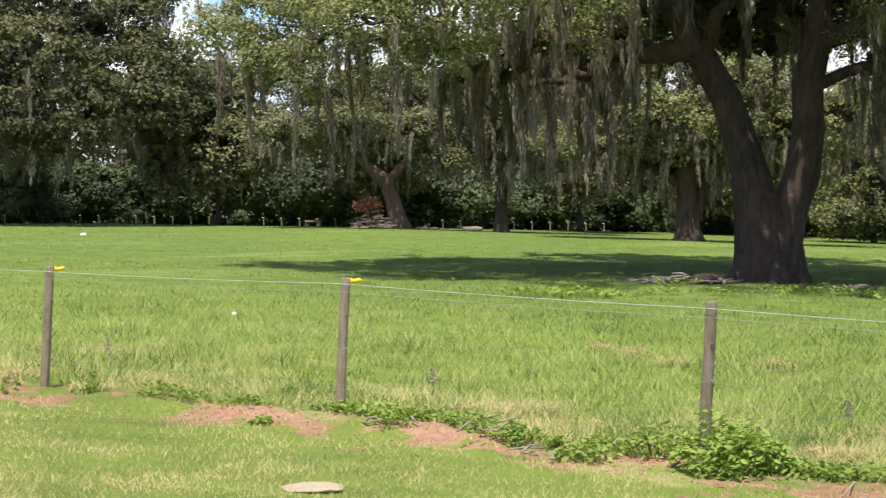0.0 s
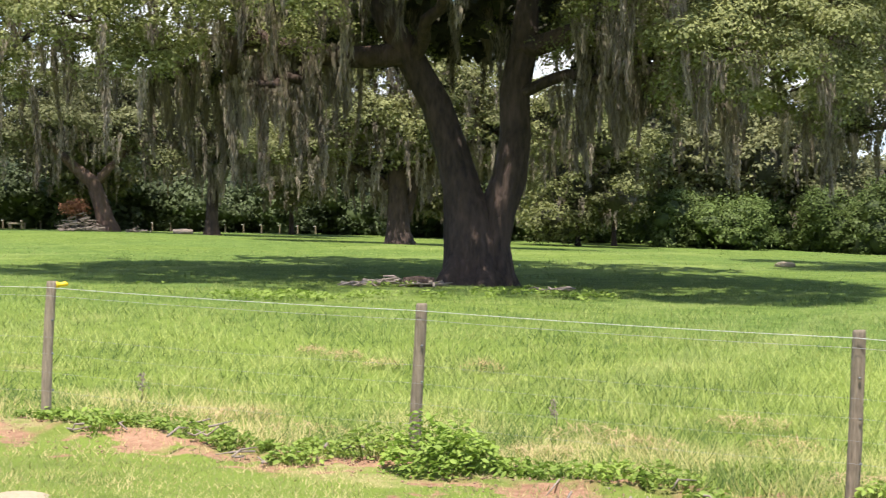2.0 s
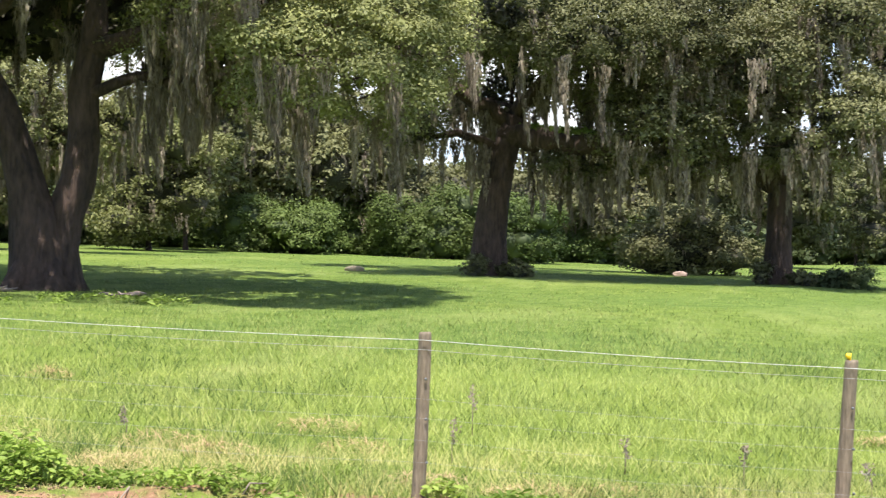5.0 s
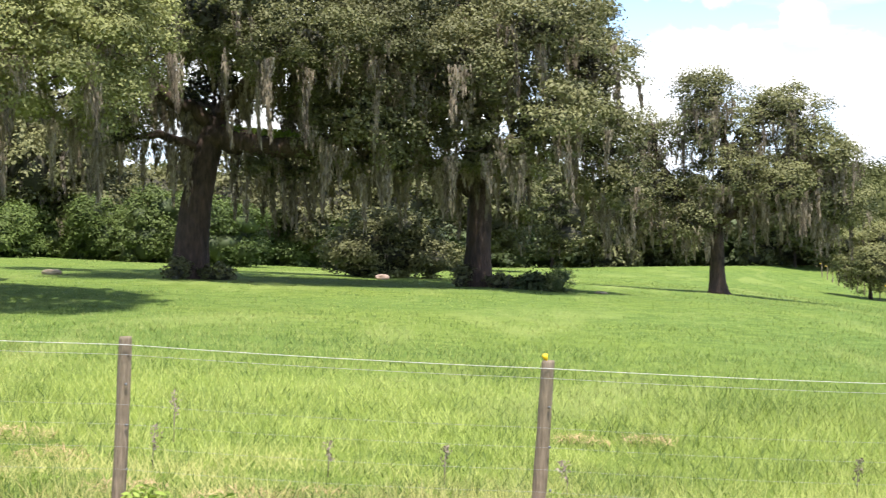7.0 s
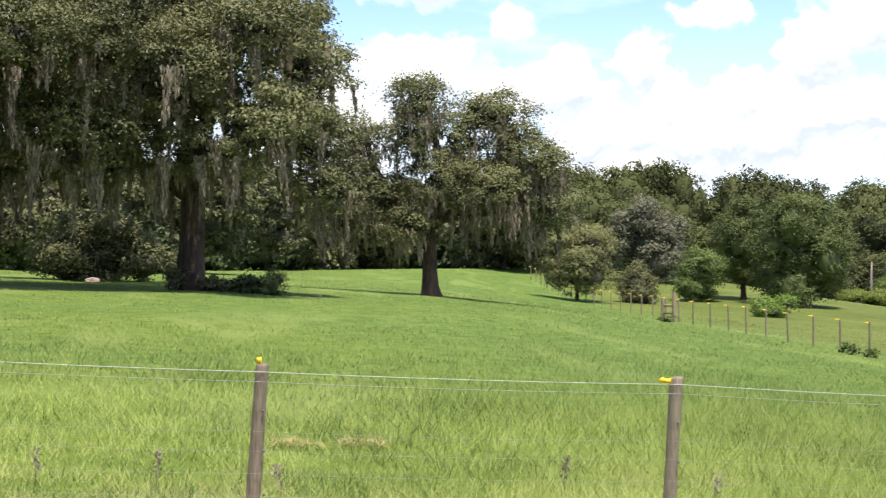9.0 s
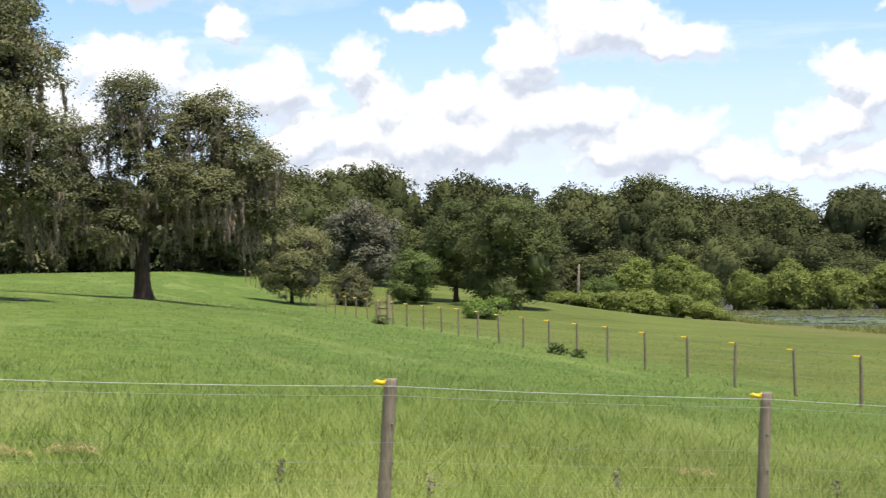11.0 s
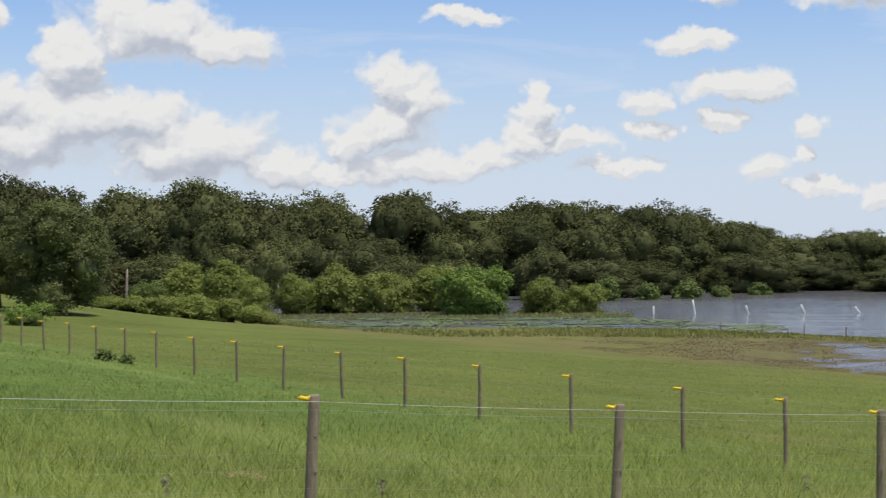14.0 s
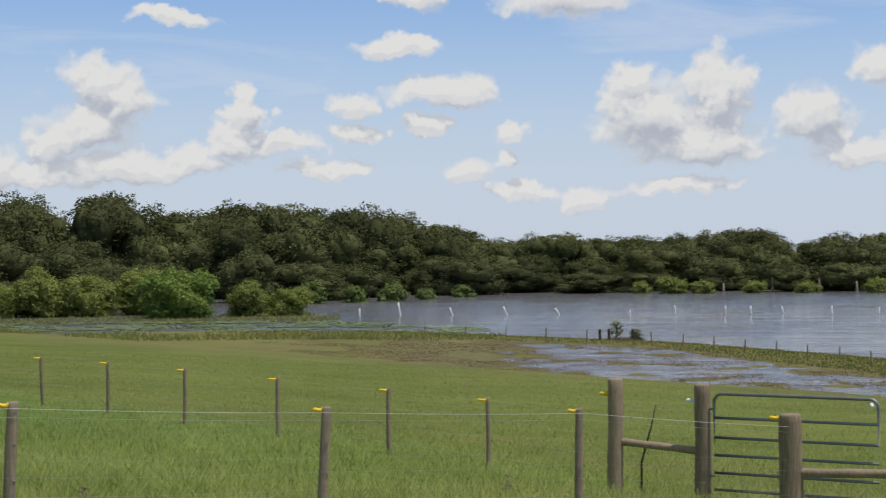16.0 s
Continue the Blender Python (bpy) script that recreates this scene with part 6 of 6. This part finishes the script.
def upper_fence():
    """The far fence along the hedge; short posts and spacing fit the camera's view."""
    x0, y0 = polar(-17, 97)
    ob = empty("fence", x0, y0, gz(x0, y0), "distant low post fence along the hedge", "fence")
    v, f = post_shape(0.5, 0.07, 1.0, False, 8)
    post_mesh = mesh_of("post", v, f, POST_WOOD)
    iv, jf = insulator_shape(-1)
    cap_mesh = mesh_of("insulator", iv * 0.6, jf, WHITE)
    for b in np.arange(-16.8, 6, 0.6):
        x, y = polar(b, 97)
        p = new("post", post_mesh)
        p.parent = ob
        p.matrix_basis = pose(x - x0, y - y0, gz(x, y) - gz(x0, y0), 0, 0, -b)
        c = new("insulator", cap_mesh)
        c.parent = p
        c.matrix_basis = pose(-0.03, 0, 0.46)


upper_fence()


# ---- lake shore ----
def lake_pole(bearing, r, h, tip, w=0.09):
    x, y = polar(bearing, r)
    v, f = tube([(0, 0, -1.0), (0, 0, 0), (tip * 0.5, 0, h * 0.5), (tip, 0, h)], [w, w, w, w], 10)
    ob = part("marker_pole", v, f, WHITE)
    ob.matrix_basis = pose(x, y, LAKE_Z, 0, 0, -bearing)
    tagged(ob, "white plastic marker pole standing in the lake", "pole", "lake marker poles")


for b, h, tip in ((75.15, 0.9, 0.0), (76.52, 1.55, -0.25), (78.27, 0.9, -0.3), (80.1, 1.0, -0.45), (81.85, 0.75, -0.5), (84.2, 0.5, 0.05), (85.7, 0.95, 0.0), (87.35, 0.85, 0.0), (88.2, 0.85, -0.08), (89.25, 0.8, -0.25), (90.8, 0.85, 0.0), (92.3, 0.7, 0.0), (69.9, 1.0, 0.0)):
    lake_pole(b, 196 if b > 70 else 207, h, tip)


def lily_pads():
    n = 19000
    b = rng.uniform(59.5, 79.5, n)
    k = rng.random(n)
    r = 146 + 46 * k
    band = fbm(b * 9.0, r * 4.0, 9.0, 3.0, 3) + 0.7 * fbm(b * 2.0, r, 2.6, 1.0, 2)
    keep = (band > -0.12) & (rng.random(n) < np.where(b > 74, 0.45, 0.9)) & (r < np.interp(b, [59, 66, 74, 80], [185, 190, 185, 160]))
    b, r = np.radians(b[keep]), r[keep]
    x, y = r * np.sin(b), r * np.cos(b)
    m = len(x)
    a = np.arange(7) / 7 * 6.283
    R = rng.uniform(0.16, 0.46, m)
    v = np.stack([np.stack([x + R * math.cos(t), y + R * math.sin(t), np.full(m, LAKE_Z + 0.02) + rng.uniform(-0.004, 0.05, m)], -1) for t in a], 1)
    v[:, :, 2] = v[:, :, 2] + rng.normal(size=(m, 7)) * 0.015
    ob = part("lily_pads", v.reshape(-1, 3), np.arange(7 * m).reshape(-1, 7), LILY)
    tagged(ob, "floating lily pads in drifts on the dark shallow water", "water plants", kind="stuff")


lily_pads()


def marsh_plants(name, x, y, h, w, mat, label, lean=0.3):
    n = len(x)
    z = np.maximum(ground_z(x, y), LAKE_Z - 0.05)
    a = rng.uniform(0, 6.28, n)
    side = np.column_stack([np.cos(a), np.sin(a), np.zeros(n)]) * w
    base = np.column_stack([x, y, z - 0.02])
    tip = base + np.column_stack([rng.normal(size=n) * lean * h, rng.normal(size=n) * lean * h, h])
    v = np.stack([base - side, base + side, tip], 1).reshape(-1, 3)
    tagged(part(name, v, np.arange(3 * n).reshape(-1, 3), mat, smooth_faces=False), label, "marsh plants", kind="stuff")


def build_marsh():
    n = 150000
    b, r = np.radians(rng.uniform(70, 98, n)), rng.uniform(84, 150, n)
    x, y = r * np.sin(b), r * np.cos(b)
    z, off = ground_z(x, y), bank_off(x, y)
    on_bank = (np.abs(off) < 6 + 2 * fbm(x, y, 4.0, 2.0)) & (z > LAKE_Z - 0.1)
    k = on_bank & (rng.random(n) < 0.8)
    marsh_plants("reeds", x[k], y[k], 0.14 * rng.uniform(0.5, 1.3, k.sum()), 0.06, REED, "green reeds growing along a low bank in the lake")
    k = ~on_bank & (z > LAKE_Z - 0.06) & (z < LAKE_Z + 0.25) & (fbm(x, y, 3.2, 9.0) > -0.2)
    marsh_plants("dead_reeds", x[k], y[k], 0.07 * rng.uniform(0.4, 1.5, k.sum()), 0.035, BROWN_REED, "brown dead stubble standing in flooded ground", 0.9)
    m = 42000
    b, r = np.radians(rng.uniform(57, 80, m)), rng.uniform(138, 215, m)
    x, y = r * np.sin(b), r * np.cos(b)
    z = ground_z(x, y)
    k = ((z > LAKE_Z - 0.12) & (z < LAKE_Z + 0.35)) | ((r > 186 + 6 * fbm(x, y, 6.0)) & (r < 204) & (b < radians(74.5)) & (fbm(x, y, 5.0, 3.0) > -0.45))
    marsh_plants("marsh_grass", x[k], y[k], 0.32 * rng.uniform(0.4, 1.3, k.sum()), 0.07, REED, "pale green marsh grass at the water's edge")


build_marsh()


def marsh_fence():
    x0, y0 = 135.0, 16.0
    ob = empty("fence", x0, y0, LAKE_Z, "old grey posts of a fence standing in flooded ground", "fence")
    v, f = post_shape(0.95, 0.1, 2.0, False, 8)
    me = mesh_of("post", v, f, POST_WOOD)
    spots = []
    for b in np.concatenate([np.arange(76.0, 83.0, 1.35), np.arange(83.9, 93, 1.02)]):
        spots.append(polar(b, float(np.interp(b, *BANK_WAY) - 0.6 * np.interp(b, *BANK_WIDE))))
    for i, (x, y) in enumerate(spots):
        p = new("post", me)
        p.parent = ob
        p.matrix_basis = pose(x - x0, y - y0, max(gz(x, y), LAKE_Z - 0.1) - LAKE_Z, 3 * math.sin(i), 4 * math.sin(i * 1.7), i * 40)
    for b, r, w, h in ((83.75, 134.0, 1.0, 1.5), (84.45, 134.0, 1.1, 1.2)):
        shrub("bush", b, r, w, h, "small green bush growing on a flooded hummock", SHRUB_LEAF, 420, 0.2, 9, stem=0.05, lift=0.3, core=0.0, cover=0.5)
    lump("hummock", 84.0, 134.0, 3.2, 1.4, 0.4, BARK, "dark earth hummock with old stumps in the water", "hummock")
    for b in (83.2, 83.5, 84.3):
        x, y = polar(b, 133.6)
        v, f = post_shape(1.0, 0.22, b, False, 8)
        s = part("stump", v, f, BARK)
        s.matrix_basis = pose(x, y, LAKE_Z + 0.05)
        tagged(s, "dark broken post stump standing in shallow water", "stump")


marsh_fence()


def shore_trunks():
    """Bleached cypress trunks along the far shore."""
    for i, (b, h) in enumerate(((86.6, 1.8), (87.3, 1.5), (88.9, 2.4), (90.4, 2.2), (91.6, 1.8), (92.6, 2.5), (85.4, 1.2), (57.6, 5.4), (62.6, 3.0))):
        x, y = polar(b, 300.0 if b > 80 else 252.0)
        v, f = tube([(0, 0, -0.3), (0.05, 0, h * 0.3), (0.15 * math.sin(i), 0, h * 0.7), (0.3 * math.sin(i * 2), 0, h)], [0.32, 0.22, 0.17, 0.08], 8, 0.1, i)
        ob = part("snag", v, f, DEAD_WOOD)
        ob.matrix_basis = pose(x, y, max(gz(x, y), LAKE_Z))
        tagged(ob, "bleached bare tree trunk at the wood's edge", "dead tree", "dead trunks")


shore_trunks()


def soil_clods():
    """Loose crumbs of sandy earth on the ridge along the fence."""
    n = 9000
    along, off = rng.uniform(-6, 15, n), rng.normal(size=n) * 0.42 - 0.4
    x = FENCE_A[0] + along * FENCE_D[0] - off * FENCE_D[1]
    y = FENCE_A[1] + along * FENCE_D[1] + off * FENCE_D[0]
    keep = fbm(x, y, 0.7, 2.0, 3) > 0.1
    x, y = x[keep], y[keep]
    m = len(x)
    R = 0.004 + 0.011 * rng.random(m) ** 3
    c = np.column_stack([x, y, ground_z(x, y) + R * 0.4])
    o = np.array([[1, 0, 0], [-1, 0, 0], [0, 1, 0], [0, -1, 0], [0, 0, 0.8], [0, 0, -0.8]], float)
    v = c[:, None] + o[None] * R[:, None, None] * rng.uniform(0.6, 1.4, (m, 6, 1))
    t = np.array([[0, 2, 4], [2, 1, 4], [1, 3, 4], [3, 0, 4], [2, 0, 5], [1, 2, 5], [3, 1, 5], [0, 3, 5]])
    f = (np.arange(m)[:, None, None] * 6 + t[None]).reshape(-1, 3)
    tagged(part("soil_clods", v.reshape(-1, 3), f, SOIL), "loose clods of sandy soil turned up along the fence", "soil", kind="stuff")


soil_clods()
# ---- grass ----
def blades(x, y, h, w, lean=0.6):
    n = len(x)
    z = ground_z(x, y)
    a = rng.uniform(0, 2 * math.pi, n)
    side = np.column_stack([np.cos(a), np.sin(a), np.zeros(n)]) * w[:, None]
    base = np.column_stack([x, y, z - 0.02])
    tip = base + np.column_stack([rng.normal(size=n) * lean * h, rng.normal(size=n) * lean * h, h])
    v = np.stack([base - side, base + side, tip], 1)
    face = np.cross(v[:, 1] - v[:, 0], v[:, 2] - v[:, 0])
    face /= np.linalg.norm(face, axis=1)[:, None] + 1e-9
    wrong = face[:, 2] + 0.3 * face @ np.array([-0.3, -0.9, 0.2]) < 0
    v[wrong] = v[wrong][:, ::-1]
    face[wrong] *= -1
    nrm = face * 0.45 + UP * 0.75 + unit(n) * 0.3
    nrm /= np.linalg.norm(nrm, axis=1)[:, None]
    return v.reshape(-1, 3), np.arange(3 * n).reshape(-1, 3), np.repeat(nrm, 3, 0)


def grass_material(name, dark, light, dry):
    m, t, out = material(name)
    g = t.nodes.new("ShaderNodeNewGeometry")
    drift = noise_tex(t, g.outputs["Position"], 0.16, 5, 0.6).outputs["Fac"]
    patch = noise_tex(t, g.outputs["Position"], 0.9, 4, 0.6).outputs["Fac"]
    fac = maths(t, "ADD", maths(t, "MULTIPLY", g.outputs["Random Per Island"], 0.75), maths(t, "MULTIPLY_ADD", maths(t, "ADD", drift, patch), 1.1, -0.98))
    c = ramp(t, fac, [(0.1, dark), (0.75, light)])
    straw = smooth(t, maths(t, "ADD", patch, maths(t, "MULTIPLY", g.outputs["Random Per Island"], 0.22)), 0.53, 0.74, 0.0, 0.9)
    s = vmath(t, "DOT_PRODUCT", g.outputs["Position"], (0.773, -0.634, 0))
    lush = smooth(t, s, -4.0, 10.0, 0.0, 0.85)
    c = mix_colour(t, lush, c, ramp(t, fac, [(0.1, (0.11, 0.15, 0.034)), (0.8, (0.255, 0.3, 0.075))]))
    near = maths(t, "ADD", vmath(t, "DOT_PRODUCT", g.outputs["Position"], (0.535, 0.845, 0)), -12.277)
    rich = maths(t, "MULTIPLY", smooth(t, near, 7.0, 17.0, 0.0, 0.75), smooth(t, s, 18.0, 14.0))
    rich = maths(t, "MULTIPLY", rich, smooth(t, drift, 0.36, 0.6, 0.35, 1.0))
    c = mix_colour(t, rich, c, ramp(t, fac, [(0.1, (0.06, 0.115, 0.025)), (0.8, (0.17, 0.25, 0.06))]))
    band = noise_tex(t, node(t, "ShaderNodeCombineXYZ", X=maths(t, "MULTIPLY", vmath(t, "DOT_PRODUCT", g.outputs["Position"], (0.634, 0.773, 0)), 0.07), Y=maths(t, "MULTIPLY", s, 0.3)).outputs[0], 1.0, 5, 0.62, 0.6).outputs["Fac"]
    pale = maths(t, "MULTIPLY", smooth(t, band, 0.52, 0.68, 0.0, 0.6), smooth(t, near, 3.0, 9.0))
    c = mix_colour(t, pale, c, ramp(t, fac, [(0.1, (0.19, 0.23, 0.07)), (0.8, (0.36, 0.4, 0.15))]))
    lawn = maths(t, "MULTIPLY", smooth(t, near, 0.3, -1.0, 0.0, 0.4), smooth(t, s, 2.0, -9.0, 0.3, 1.0))
    c = mix_colour(t, lawn, c, (0.4, 0.37, 0.15))
    near = maths(t, "MULTIPLY", smooth(t, near, 5.0, 0.5, 0.18, 1.0), smooth(t, s, 2.0, -9.0, 0.25, 1.0))
    c = mix_colour(t, maths(t, "MULTIPLY", straw, near), c, dry)
    streak = noise_tex(t, vmath(t, "MULTIPLY", g.outputs["Position"], (0.55, 0.28, 0.3)), 1.0, 6, 0.65, 0.5).outputs["Fac"]
    seedy = maths(t, "MULTIPLY", smooth(t, streak, 0.5, 0.72, 0.0, 0.35), smooth(t, s, 17.5, 21.5))
    c = mix_colour(t, seedy, c, (0.3, 0.25, 0.1))
    p = node(t, "ShaderNodeBsdfPrincipled", Base_Color=c, Roughness=0.6)
    p.inputs["Specular IOR Level"].default_value = 0.3
    s = node(t, "ShaderNodeBsdfTranslucent", Color=c)
    mix = node(t, "ShaderNodeMixShader", i0=0.42, i1=p.outputs[0], i2=s.outputs[0])
    t.links.new(mix.outputs[0], out.inputs[0])
    return m


GRASS = grass_material("grass_blades", (0.055, 0.1, 0.02), (0.36, 0.44, 0.11), (0.66, 0.52, 0.27))


def build_grass():
    n = 430000
    b = radians(-19) + rng.random(n) * radians(116)
    r = np.exp(np.log(9.5) + rng.random(n) ** 1.25 * np.log(95 / 9.5))
    x, y = r * np.sin(b), r * np.cos(b)
    along, off = fence_off(x, y)
    tuft = fbm(x, y, 0.6, 4.0, 3)
    keep = (np.abs(off + 0.3 + 0.25 * fbm(x, y, 0.5, 7.0)) > 0.55) | (along > 13) | (rng.random(n) < 0.65)
    x, y, r, off, tuft = x[keep], y[keep], r[keep], off[keep], tuft[keep]
    k = len(x)
    tall = np.where(off > 0, 0.15 + 0.05 * fbm(x, y, 2.2, 1.0) + 0.075 * tuft, 0.052 + 0.02 * tuft)
    below = smoothstep(x * ACROSS[0] + y * ACROSS[1], 18, 22)
    tall = tall * (1 + 0.5 * smoothstep(x * ACROSS[0] + y * ACROSS[1], -4, 10) * (off > 0)) * (1 - 0.1 * below)
    h = np.clip(tall, 0.036, 0.4) * rng.uniform(0.6, 1.4, k) * (1 - 0.6 * smoothstep(r, 17, 45))
    w = 0.0048 * (r / 12) ** 0.5 * rng.uniform(0.7, 1.5, k)
    v, f, nrm = blades(x, y, h, w, 0.6)
    m = 45000
    b2 = radians(22) + rng.random(m) * radians(31)
    r2 = rng.uniform(85, 172, m)
    x2, y2 = r2 * np.sin(b2), r2 * np.cos(b2)
    v2, f2, nrm2 = blades(x2, y2, 0.07 * rng.uniform(0.5, 1.5, m), np.full(m, 0.022), 0.6)
    v, f = np.vstack([v, v2]), np.vstack([f, f2 + len(v)])
    ob = part("grass", v, f, GRASS, normals=np.vstack([nrm, nrm2]))
    tagged(ob, "lush uneven green pasture grass with straw patches", "grass", kind="stuff")


build_grass()
